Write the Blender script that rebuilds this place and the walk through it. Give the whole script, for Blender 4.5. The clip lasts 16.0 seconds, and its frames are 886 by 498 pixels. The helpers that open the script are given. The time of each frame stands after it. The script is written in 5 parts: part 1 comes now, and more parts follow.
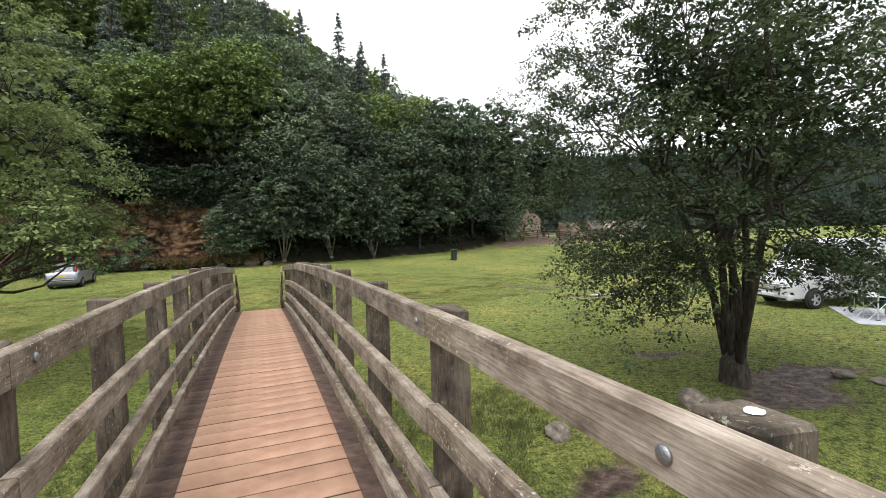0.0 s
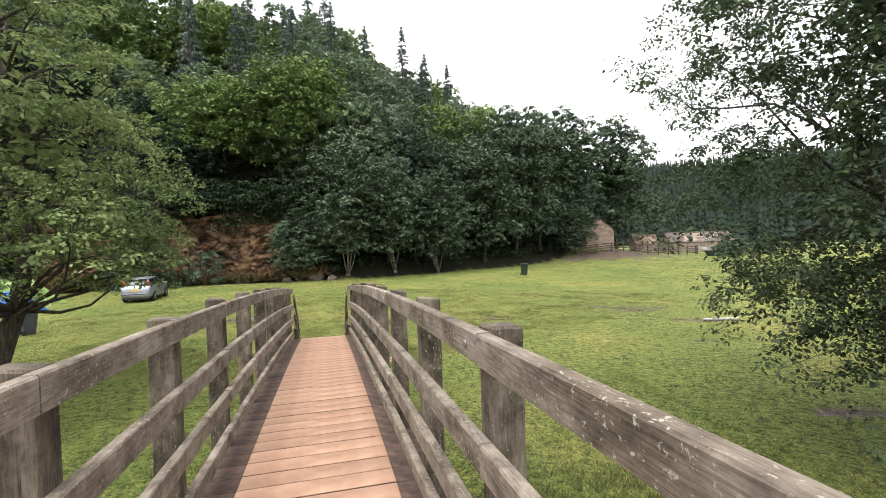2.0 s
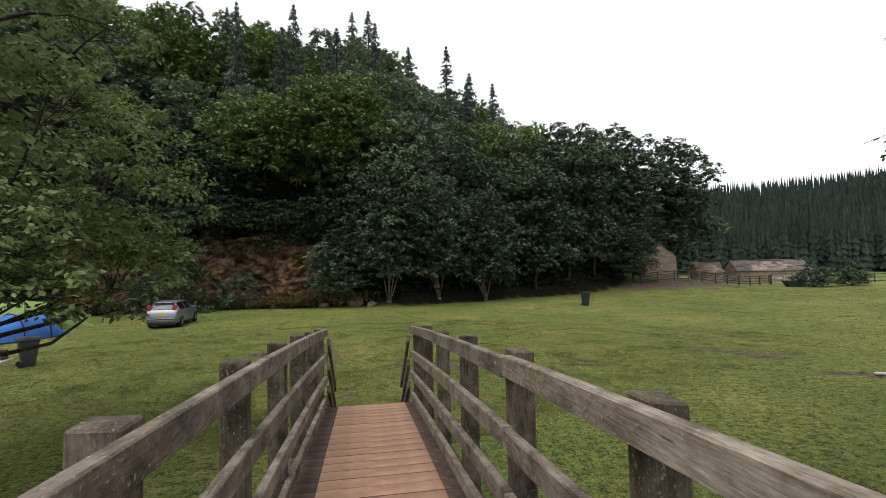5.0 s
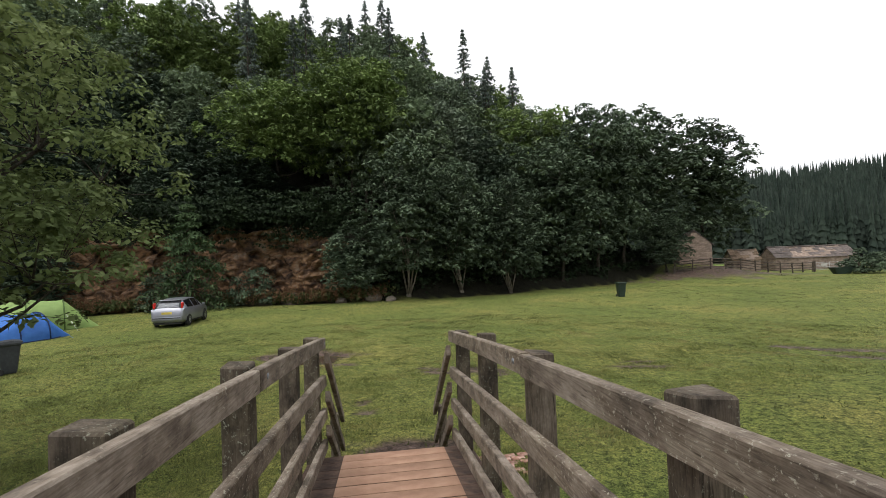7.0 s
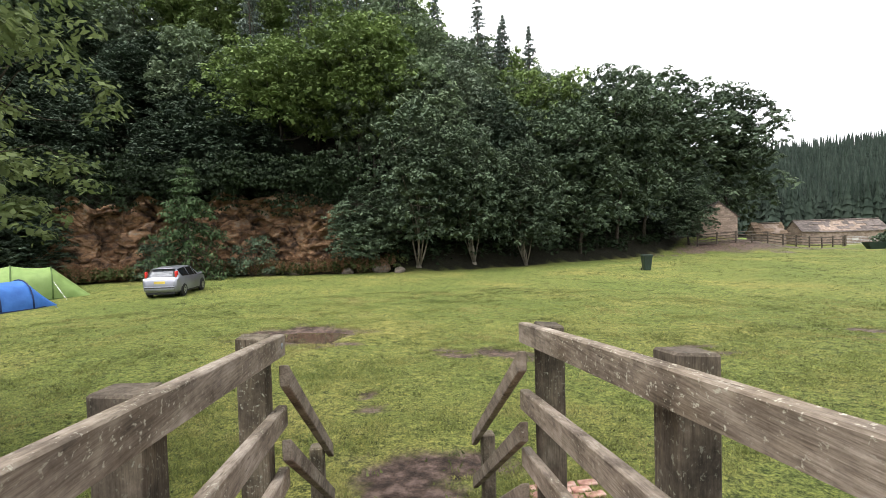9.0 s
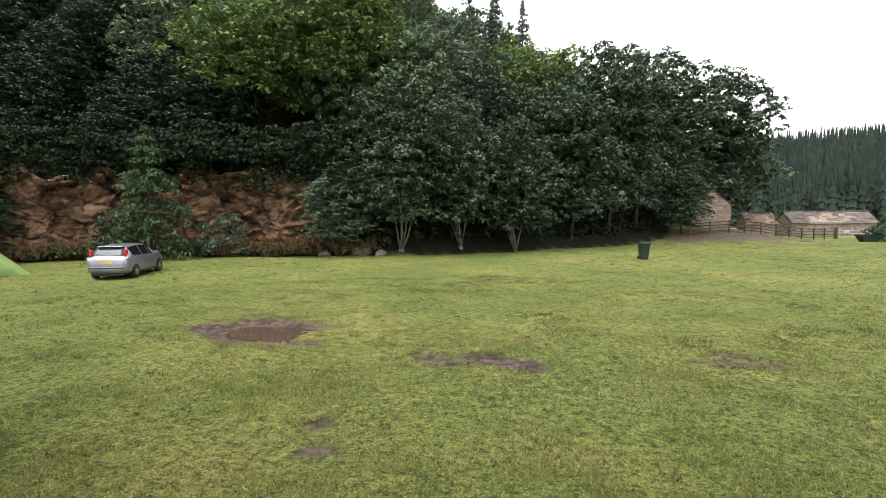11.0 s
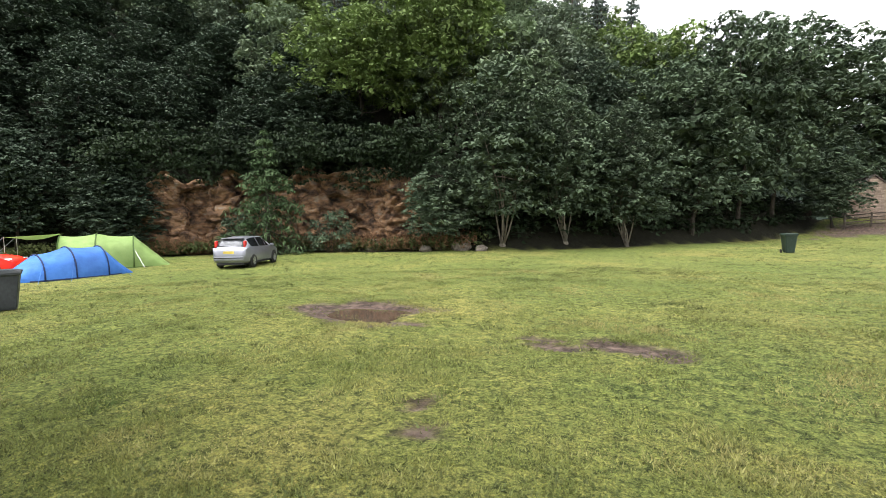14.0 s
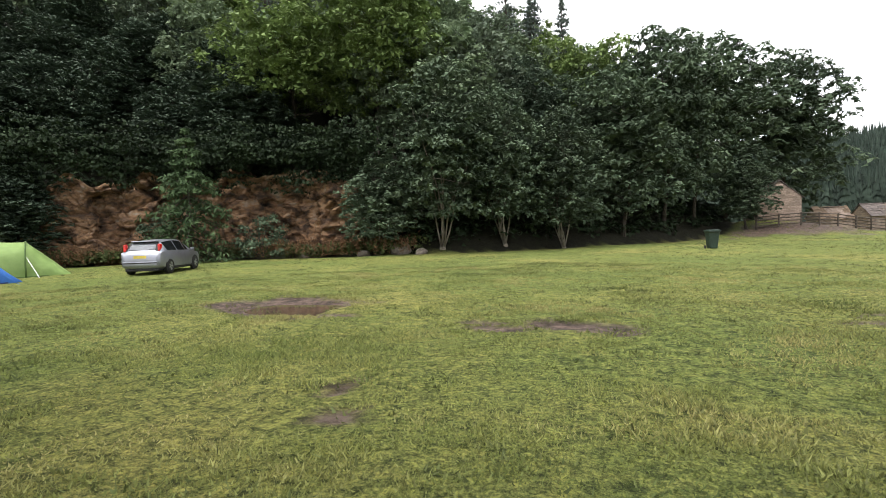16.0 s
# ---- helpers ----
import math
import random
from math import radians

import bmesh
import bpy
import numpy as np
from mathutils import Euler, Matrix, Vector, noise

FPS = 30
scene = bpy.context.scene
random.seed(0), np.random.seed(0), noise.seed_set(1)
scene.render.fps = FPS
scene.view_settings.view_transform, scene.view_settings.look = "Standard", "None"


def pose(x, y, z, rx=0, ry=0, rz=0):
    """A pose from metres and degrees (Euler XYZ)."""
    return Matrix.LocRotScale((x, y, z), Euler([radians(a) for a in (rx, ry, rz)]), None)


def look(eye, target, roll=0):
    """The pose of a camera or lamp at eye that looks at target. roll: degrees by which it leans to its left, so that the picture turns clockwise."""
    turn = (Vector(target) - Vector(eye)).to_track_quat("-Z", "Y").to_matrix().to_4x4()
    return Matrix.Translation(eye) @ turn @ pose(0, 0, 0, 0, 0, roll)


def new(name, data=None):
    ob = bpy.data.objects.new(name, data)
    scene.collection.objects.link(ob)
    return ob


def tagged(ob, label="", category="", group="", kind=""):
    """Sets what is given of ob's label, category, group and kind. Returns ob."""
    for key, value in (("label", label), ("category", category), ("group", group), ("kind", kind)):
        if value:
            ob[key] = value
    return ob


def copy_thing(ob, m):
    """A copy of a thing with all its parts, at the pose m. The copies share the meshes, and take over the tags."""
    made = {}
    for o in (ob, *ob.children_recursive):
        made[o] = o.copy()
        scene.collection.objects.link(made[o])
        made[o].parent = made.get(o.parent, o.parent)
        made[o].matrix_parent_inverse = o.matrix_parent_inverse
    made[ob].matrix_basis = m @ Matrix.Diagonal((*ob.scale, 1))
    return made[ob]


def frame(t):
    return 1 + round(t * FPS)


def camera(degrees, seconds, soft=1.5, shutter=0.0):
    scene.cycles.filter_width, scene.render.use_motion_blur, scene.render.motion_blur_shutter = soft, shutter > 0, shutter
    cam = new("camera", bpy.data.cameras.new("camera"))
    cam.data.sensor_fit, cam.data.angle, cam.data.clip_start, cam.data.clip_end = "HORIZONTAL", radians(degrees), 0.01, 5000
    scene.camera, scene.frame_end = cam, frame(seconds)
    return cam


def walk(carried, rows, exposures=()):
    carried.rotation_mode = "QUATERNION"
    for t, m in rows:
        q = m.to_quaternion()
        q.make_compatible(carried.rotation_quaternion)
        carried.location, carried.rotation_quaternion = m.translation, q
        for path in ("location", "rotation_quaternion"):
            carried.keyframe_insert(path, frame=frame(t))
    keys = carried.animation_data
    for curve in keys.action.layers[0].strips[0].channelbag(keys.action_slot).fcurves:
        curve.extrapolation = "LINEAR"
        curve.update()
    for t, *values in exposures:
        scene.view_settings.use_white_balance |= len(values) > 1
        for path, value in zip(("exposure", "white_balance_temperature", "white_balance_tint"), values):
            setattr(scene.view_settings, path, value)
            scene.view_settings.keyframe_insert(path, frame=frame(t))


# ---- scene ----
cam = camera(87.0, 16.0, soft=0.5)
METRES, EYE, TILT, LEAN, TURN = 15.5, 3.4, -3.0, 1.5, 0.0
ROWS = [
    (0.0, 0.0, 0.0, 0.0, 0.0, 0.0, -0.0),
    (0.5, -0.0161, 0.0358, 0.0013, -4.43, -0.26, -0.2),
    (1.0, -0.0256, 0.0756, 0.0028, -1.55, -0.01, 0.62),
    (1.5, -0.0422, 0.1126, 0.0037, 4.86, 0.87, -0.28),
    (2.0, -0.0541, 0.1515, 0.0024, 7.27, 1.68, -0.01),
    (2.5, -0.073, 0.1881, 0.0021, 10.56, 1.72, -0.18),
    (3.0, -0.0902, 0.226, 0.0021, 11.68, 1.91, -1.03),
    (3.5, -0.1064, 0.2644, 0.0037, 12.87, 1.88, -0.1),
    (4.0, -0.1243, 0.3007, 0.0049, 12.32, 3.09, -1.12),
    (6.5, -0.1977, 0.4864, -0.0002, 10.77, 5.43, -0.06),
    (7.0, -0.2106, 0.5208, -0.0014, 13.9, 4.07, -0.05),
    (7.5, -0.2201, 0.556, -0.0021, 13.09, 3.58, -0.69),
    (8.0, -0.2299, 0.5935, -0.003, 14.36, 1.62, -0.49),
    (10.5, -0.2989, 0.7502, -0.0145, 15.01, 0.03, -0.6),
    (11.0, -0.2972, 0.7932, -0.0117, 13.08, -1.24, -1.87),
    (11.5, -0.2993, 0.8064, -0.0156, 16.17, -2.54, -0.66),
    (12.0, -0.3071, 0.8144, -0.0261, 20.74, -2.13, -0.57),
    (12.5, -0.3135, 0.8237, -0.0298, 28.39, -3.15, -1.99),
    (13.0, -0.316, 0.8385, -0.041, 31.94, -4.32, -1.37),
    (13.5, -0.3191, 0.8459, -0.0486, 29.25, -3.37, -0.57),
    (14.0, -0.328, 0.8532, -0.0527, 25.11, -1.16, -1.5),
    (14.5, -0.3289, 0.8693, -0.067, 24.79, -0.37, -1.84),
    (15.0, -0.3293, 0.8803, -0.0722, 21.65, -1.91, -0.9),
    (15.5, -0.3368, 0.8901, -0.0781, 16.61, -0.28, -0.69),
    (16.0, -0.3377, 0.9035, -0.0906, 17.97, 0.45, -0.47),
]
walk(cam, [(t, pose(0, 0, EYE, TILT, LEAN, TURN) @ pose(METRES * x, METRES * y, METRES * z, 90 + pitch, roll, yaw)) for t, x, y, z, yaw, pitch, roll in ROWS], exposures=[(0.0,1.25),(0.5,1.45),(1.0,1.7),(1.5,1.7),(2.5,1.35),(3.5,1.25),(4.0,1.0),(6.3,0.1),(6.6,0.3),(7.0,0.65),(8.0,1.2),(10.5,1.6),(11.0,1.4),(12.0,1.9),(12.5,2.0),(13.0,2.3),(13.5,2.2),(14.0,1.75),(14.5,1.75),(15.0,1.8),(15.5,1.5),(16.0,1.45)])

# ---- world and light: overcast morning ----
world = bpy.data.worlds.new("overcast")
scene.world = world
world.use_nodes = True
wn, wl = world.node_tree.nodes, world.node_tree.links
SUN_UP, SUN_ROUND = radians(66), radians(-150)
sky = wn.new("ShaderNodeTexSky")
sky.sky_type, sky.sun_disc = "NISHITA", False
sky.sun_elevation, sky.sun_rotation = SUN_UP, SUN_ROUND
sky.air_density, sky.dust_density, sky.ozone_density = 1.0, 6.0, 1.0
grey = wn.new("ShaderNodeHueSaturation")
grey.inputs["Saturation"].default_value = 0.12
wl.new(sky.outputs[0], grey.inputs["Color"])
cloud = wn.new("ShaderNodeMix")
cloud.data_type = "RGBA"
cloud.inputs["Factor"].default_value, cloud.inputs["B"].default_value = 0.65, (6.3, 6.4, 6.6, 1)
wl.new(grey.outputs[0], cloud.inputs["A"])
wl.new(cloud.outputs["Result"], wn["Background"].inputs["Color"])
wn["Background"].inputs["Strength"].default_value = 0.15
sun = new("sun", bpy.data.lights.new("sun", "SUN"))
sun.data.energy, sun.data.angle, sun.data.color = 0.9, radians(50), (1.0, 0.97, 0.92)
sun.matrix_world = look((64 * math.sin(SUN_ROUND) * math.cos(SUN_UP), 64 * math.cos(SUN_ROUND) * math.cos(SUN_UP), 64 * math.sin(SUN_UP)), (0, 0, 0))


# ---- materials ----
def material(name, colours, scale=8.0, rough=0.85, bump=0.3, metal=0.0, detail=6.0, fine=None, stretch=(1, 1, 1), spread=(0.3, 0.7),
             island=0.0, per_object=0.0, bump_scale=None, spec=0.3, distance=0.02, sheer=0.0):
    """Noise between colours at two scales, with bump; island / per_object vary the brightness piece by piece."""
    mat = bpy.data.materials.new(name)
    mat.use_nodes = True
    n, l = mat.node_tree.nodes, mat.node_tree.links
    b = n["Principled BSDF"]
    b.inputs["Roughness"].default_value, b.inputs["Metallic"].default_value = rough, metal
    b.inputs["Specular IOR Level"].default_value = spec
    co = n.new("ShaderNodeTexCoord")
    mp = n.new("ShaderNodeMapping")
    mp.inputs["Scale"].default_value = stretch
    l.new(co.outputs["Object"], mp.inputs["Vector"])
    nz = n.new("ShaderNodeTexNoise")
    nz.inputs["Scale"].default_value, nz.inputs["Detail"].default_value, nz.inputs["Roughness"].default_value = scale, detail, 0.6
    l.new(mp.outputs[0], nz.inputs["Vector"])
    ramp = n.new("ShaderNodeValToRGB")
    lo, hi = spread
    els = ramp.color_ramp.elements
    while len(els) < len(colours):
        els.new(0.5)
    for i, c in enumerate(colours):
        els[i].position = lo + (hi - lo) * i / max(1, len(colours) - 1)
        els[i].color = (*c, 1)
    l.new(nz.outputs["Fac"], ramp.inputs["Fac"])
    out = ramp.outputs["Color"]
    n2 = n.new("ShaderNodeTexNoise")
    n2.inputs["Scale"].default_value, n2.inputs["Detail"].default_value = fine or scale * 0.13, 4.0
    l.new(mp.outputs[0], n2.inputs["Vector"])
    rg = n.new("ShaderNodeMapRange")
    rg.inputs["From Min"].default_value, rg.inputs["From Max"].default_value = 0.3, 0.7
    rg.inputs["To Min"].default_value, rg.inputs["To Max"].default_value = 0.72, 1.25
    l.new(n2.outputs["Fac"], rg.inputs["Value"])
    hs = n.new("ShaderNodeHueSaturation")
    l.new(out, hs.inputs["Color"])
    val = rg.outputs[0]
    for amount, node, sock in ((island, "ShaderNodeNewGeometry", "Random Per Island"), (per_object, "ShaderNodeObjectInfo", "Random")):
        if amount:
            g = n.new(node)
            m1 = n.new("ShaderNodeMapRange")
            m1.inputs["To Min"].default_value, m1.inputs["To Max"].default_value = 1 - amount, 1 + amount
            l.new(g.outputs[sock], m1.inputs["Value"])
            mu = n.new("ShaderNodeMath")
            mu.operation = "MULTIPLY"
            l.new(val, mu.inputs[0]), l.new(m1.outputs[0], mu.inputs[1])
            val = mu.outputs[0]
    l.new(val, hs.inputs["Value"])
    l.new(hs.outputs[0], b.inputs["Base Color"])
    if bump:
        n3 = n.new("ShaderNodeTexNoise")
        n3.inputs["Scale"].default_value, n3.inputs["Detail"].default_value = bump_scale or scale * 2, 6.0
        l.new(mp.outputs[0], n3.inputs["Vector"])
        bp = n.new("ShaderNodeBump")
        bp.inputs["Strength"].default_value, bp.inputs["Distance"].default_value = bump, distance
        l.new(n3.outputs["Fac"], bp.inputs["Height"])
        l.new(bp.outputs[0], b.inputs["Normal"])
    if sheer:
        tr = n.new("ShaderNodeBsdfTranslucent")
        l.new(hs.outputs[0], tr.inputs["Color"])
        mx = n.new("ShaderNodeMixShader")
        mx.inputs["Fac"].default_value = sheer
        l.new(b.outputs[0], mx.inputs[1]), l.new(tr.outputs[0], mx.inputs[2])
        l.new(mx.outputs[0], n["Material Output"].inputs["Surface"])
    return mat


def old_wood(name, dark, mid, pale, along, stain, lichen, knots=0.5):
    """Weathered sawn timber: blotches, fine grain along one axis, checks, knots and specks of lichen."""
    mat = bpy.data.materials.new(name)
    mat.use_nodes = True
    n, l = mat.node_tree.nodes, mat.node_tree.links
    b = n["Principled BSDF"]
    b.inputs["Roughness"].default_value, b.inputs["Specular IOR Level"].default_value = 0.88, 0.2
    co, info = n.new("ShaderNodeTexCoord"), n.new("ShaderNodeObjectInfo")
    shift = n.new("ShaderNodeVectorMath")
    shift.operation = "MULTIPLY_ADD"
    l.new(info.outputs["Random"], shift.inputs[0])
    shift.inputs[1].default_value = (9, 9, 9)
    l.new(co.outputs["Object"], shift.inputs[2])

    def field(scale, squeeze, detail=5.0, rough=0.6):
        mp = n.new("ShaderNodeMapping")
        mp.inputs["Scale"].default_value = [squeeze if k == along else 1.0 for k in range(3)]
        l.new(shift.outputs[0], mp.inputs["Vector"])
        nz = n.new("ShaderNodeTexNoise")
        nz.inputs["Scale"].default_value, nz.inputs["Detail"].default_value, nz.inputs["Roughness"].default_value = scale, detail, rough
        l.new(mp.outputs[0], nz.inputs["Vector"])
        return nz.outputs["Fac"], mp.outputs[0]

    def ramp(src, stops):
        r = n.new("ShaderNodeValToRGB")
        els = r.color_ramp.elements
        while len(els) < len(stops):
            els.new(0.5)
        for e, (p, c) in zip(els, stops):
            e.position, e.color = p, (*c, 1)
        l.new(src, r.inputs["Fac"])
        return r.outputs["Color"]

    def blend(a, c, fac, kind="MIX"):
        m = n.new("ShaderNodeMix")
        m.data_type, m.blend_type = "RGBA", kind
        if isinstance(fac, float):
            m.inputs["Factor"].default_value = fac
        else:
            l.new(fac, m.inputs["Factor"])
        l.new(a, m.inputs["A"]), l.new(c, m.inputs["B"])
        return m.outputs["Result"]

    blotch, _ = field(7.5, 0.6, 8.0, 0.7)
    grain, _ = field(170, 0.06, 4.0)
    check, _ = field(48, 0.09, 3.0)
    speck, _ = field(70, 0.8, 6.0, 0.7)
    where, _ = field(3.0, 0.6, 4.0)
    _, kv = field(1.0, 0.35)
    col = ramp(blotch, [(0.34, dark), (0.5, mid), (0.66, pale)])
    col = blend(col, ramp(grain, [(0.36, (0.72, 0.7, 0.68)), (0.5, (1, 1, 1)), (0.64, (1.16, 1.16, 1.16))]), 1.0, "MULTIPLY")
    col = blend(col, ramp(check, [(0.27, (0.25, 0.23, 0.2)), (0.34, (1, 1, 1))]), 0.9, "MULTIPLY")
    vo = n.new("ShaderNodeTexVoronoi")
    vo.inputs["Scale"].default_value = 3.4
    l.new(kv, vo.inputs["Vector"])
    col = blend(col, ramp(vo.outputs["Distance"], [(0.05, (0.3, 0.26, 0.22)), (0.1, (0.75, 0.72, 0.7)), (0.14, (1, 1, 1))]), knots, "MULTIPLY")
    col = blend(col, ramp(where, [(0.45, (1, 1, 1)), (0.68, stain)]), 0.8, "MULTIPLY")
    mask = n.new("ShaderNodeMath")
    mask.operation = "MULTIPLY"
    l.new(ramp(speck, [(0.585, (0, 0, 0)), (0.625, (1, 1, 1))]), mask.inputs[0])
    l.new(ramp(where, [(0.42, (0, 0, 0)), (0.56, (1, 1, 1))]), mask.inputs[1])
    pale_spot = n.new("ShaderNodeRGB")
    pale_spot.outputs[0].default_value = (*lichen, 1)
    col = blend(col, pale_spot.outputs[0], mask.outputs[0])
    hs = n.new("ShaderNodeHueSaturation")
    tone = n.new("ShaderNodeMapRange")
    tone.inputs["To Min"].default_value, tone.inputs["To Max"].default_value = 0.84, 1.16
    l.new(info.outputs["Random"], tone.inputs["Value"]), l.new(tone.outputs[0], hs.inputs["Value"])
    l.new(col, hs.inputs["Color"]), l.new(hs.outputs[0], b.inputs["Base Color"])
    bp = n.new("ShaderNodeBump")
    bp.inputs["Strength"].default_value, bp.inputs["Distance"].default_value = 0.7, 0.006
    l.new(check, bp.inputs["Height"])
    l.new(bp.outputs[0], b.inputs["Normal"])
    return mat


def leaf_material(name, dark, light, sheer=0.2):
    return material(name, [dark, light], scale=0.45, fine=0.12, rough=0.65, bump=0, island=0.3, per_object=0.16, spec=0.09, sheer=sheer)


M_RAIL = old_wood("weathered_rail_wood", (0.075, 0.06, 0.048), (0.18, 0.147, 0.118), (0.285, 0.246, 0.206), 1, (0.58, 0.54, 0.46), (0.33, 0.31, 0.25))
M_POST = old_wood("old_post_wood", (0.026, 0.021, 0.016), (0.085, 0.068, 0.052), (0.165, 0.137, 0.107), 2, (0.65, 0.66, 0.55), (0.2, 0.2, 0.16), 0.3)
M_DECK = material("coated_deck_plank", [(0.24, 0.135, 0.088), (0.31, 0.185, 0.125), (0.36, 0.225, 0.155)], 5, 0.9, 0.5, fine=1.1, bump_scale=160, per_object=0.1, distance=0.004)
M_DECK_EDGE = material("bare_deck_edge", [(0.03, 0.02, 0.016), (0.07, 0.045, 0.034), (0.11, 0.07, 0.052)], 9, 0.9, 0.4, fine=1.5, per_object=0.2)
M_BRICK = material("worn_brick", [(0.16, 0.07, 0.05), (0.3, 0.17, 0.13), (0.36, 0.26, 0.22)], 14, 0.9, 0.6, fine=3, per_object=0.2, distance=0.01)
M_STEEL = material("galvanised_steel", [(0.2, 0.21, 0.23), (0.3, 0.31, 0.33)], 60, 0.45, 0.15, metal=0.8)
M_BARK = material("bark", [(0.015, 0.012, 0.009), (0.042, 0.034, 0.026), (0.085, 0.072, 0.056)], 7, 0.95, 0.9, stretch=(2.2, 2.2, 0.6), distance=0.05)
M_BARK_PALE = material("pale_bark", [(0.06, 0.052, 0.04), (0.12, 0.105, 0.08), (0.18, 0.165, 0.13)], 6, 0.9, 0.6, stretch=(2, 2, 0.6), distance=0.03)
M_LEAF = leaf_material("sycamore_leaves", (0.034, 0.053, 0.033), (0.11, 0.147, 0.09), 0.14)
# Darker copy of the sycamore leaves, with the deep shade in the colour.
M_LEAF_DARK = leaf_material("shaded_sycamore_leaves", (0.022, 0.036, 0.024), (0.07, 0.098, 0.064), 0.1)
# Leaves near black, so the gloom under the canopy sits in their colour.
M_SHADE_LEAF = leaf_material("shade_dark_leaves", (0.008, 0.015, 0.007), (0.03, 0.046, 0.022), 0.05)
M_LEAF_LIGHT = leaf_material("bright_leaves", (0.09, 0.136, 0.042), (0.17, 0.23, 0.076))
M_LEAF_NEAR = leaf_material("alder_leaves", (0.038, 0.058, 0.03), (0.092, 0.12, 0.06), 0.3)
M_LEAF_OAK = leaf_material("oak_leaves", (0.1, 0.136, 0.052), (0.2, 0.24, 0.1), 0.38)
M_LEAF_BLUE = leaf_material("willow_leaves", (0.036, 0.056, 0.038), (0.078, 0.106, 0.07))
# Upper-slope leaves: haze over the hill is put into these paler colours.
M_LEAF_UP = leaf_material("hazy_upslope_leaves", (0.115, 0.158, 0.092), (0.182, 0.232, 0.142))
M_LEAF_UP_BRIGHT = leaf_material("hazy_bright_leaves", (0.1, 0.15, 0.048), (0.165, 0.22, 0.075))
M_LEAF_UP_GREY = leaf_material("hazy_grey_leaves", (0.098, 0.13, 0.09), (0.158, 0.196, 0.136))
M_NEEDLE = leaf_material("conifer_needles", (0.075, 0.098, 0.085), (0.12, 0.15, 0.125), 0.1)
M_FAR_NEEDLE = material("far_conifer_needles", [(0.018, 0.028, 0.022), (0.044, 0.06, 0.046)], scale=0.12, fine=0.5, rough=0.8, bump=0, island=0.18, spec=0.1)


# ---- building blocks ----
def mesh_object(name, verts, faces, mat, parent=None, label="", smooth=False):
    me = bpy.data.meshes.new(name)
    me.from_pydata([tuple(v) for v in verts], [], faces)
    me.materials.append(mat)
    if smooth:
        me.shade_smooth()
    ob = new(name, me)
    ob.parent = parent
    return tagged(ob, label)


def quick_mesh(name, verts, faces, mat, parent=None, label="", smooth=False):
    """A mesh of equal-sided faces from numpy arrays."""
    verts, faces = np.asarray(verts, dtype=np.float32), np.asarray(faces, dtype=np.int32)
    k = faces.shape[1]
    me = bpy.data.meshes.new(name)
    me.vertices.add(len(verts))
    me.vertices.foreach_set("co", verts.ravel())
    me.loops.add(faces.size)
    me.loops.foreach_set("vertex_index", faces.ravel())
    me.polygons.add(len(faces))
    me.polygons.foreach_set("loop_start", np.arange(len(faces), dtype=np.int32) * k)
    me.polygons.foreach_set("loop_total", np.full(len(faces), k, dtype=np.int32))
    me.update(calc_edges=True)
    me.validate()
    me.materials.append(mat)
    if smooth:
        me.shade_smooth()
    ob = new(name, me)
    ob.parent = parent
    return tagged(ob, label)


def part(name, bm, mat, parent=None, label="", smooth=False):
    me = bpy.data.meshes.new(name)
    bm.normal_update()
    bm.to_mesh(me)
    bm.free()
    me.materials.append(mat)
    if smooth:
        me.shade_smooth()
    ob = new(name, me)
    ob.parent = parent
    return tagged(ob, label)


def empty(name, m, label="", category="", group="", kind=""):
    ob = new(name)
    ob.empty_display_size = 0.2
    ob.matrix_world = m
    return tagged(ob, label, category, group, kind)


def box(x0, x1, y0, y1, z0, z1, bevel=0.0, segments=1, bm=None):
    bm = bm or bmesh.new()
    made = bmesh.ops.create_cube(bm, size=1.0, matrix=Matrix.Translation(((x0 + x1) / 2, (y0 + y1) / 2, (z0 + z1) / 2)) @ Matrix.Diagonal((x1 - x0, y1 - y0, z1 - z0, 1)))
    if bevel:
        edges = {e for v in made["verts"] for e in v.link_edges}
        bmesh.ops.bevel(bm, geom=list(edges), offset=bevel, segments=segments, affect="EDGES", profile=0.6)
    return bm


def rod(points, radii, sides=6, bm=None, cap=True):
    """A tapered tube along points."""
    bm = bm or bmesh.new()
    rings = []
    pts = [Vector(p) for p in points]
    if not hasattr(radii, "__len__"):
        radii = [radii] * len(pts)
    for i, p in enumerate(pts):
        way = (pts[min(i + 1, len(pts) - 1)] - pts[max(i - 1, 0)]).normalized()
        a = way.cross(Vector((0.31, 0.17, 0.93)) if abs(way.z) < 0.9 else Vector((1, 0.1, 0))).normalized()
        b = way.cross(a)
        rings.append([bm.verts.new(p + radii[i] * (math.cos(2 * math.pi * k / sides) * a + math.sin(2 * math.pi * k / sides) * b)) for k in range(sides)])
    for r0, r1 in zip(rings, rings[1:]):
        for k in range(sides):
            bm.faces.new((r0[k], r0[(k + 1) % sides], r1[(k + 1) % sides], r1[k]))
    if cap:
        bm.faces.new(rings[0][::-1]), bm.faces.new(rings[-1])
    return bm


# ---- the lie of the land ----
EDGE = [(-120, -60), (-80, -10), (-52, 20), (-42, 31), (-35, 38.5), (-28, 42.5), (-20, 43), (-14, 44.5), (-8, 50), (0, 58), (6, 65), (10, 75), (14, 105), (-10, 180), (-60, 400)]
AXIS, SIDE = np.array([-0.3665, 0.9304]), np.array([0.9304, 0.3665])


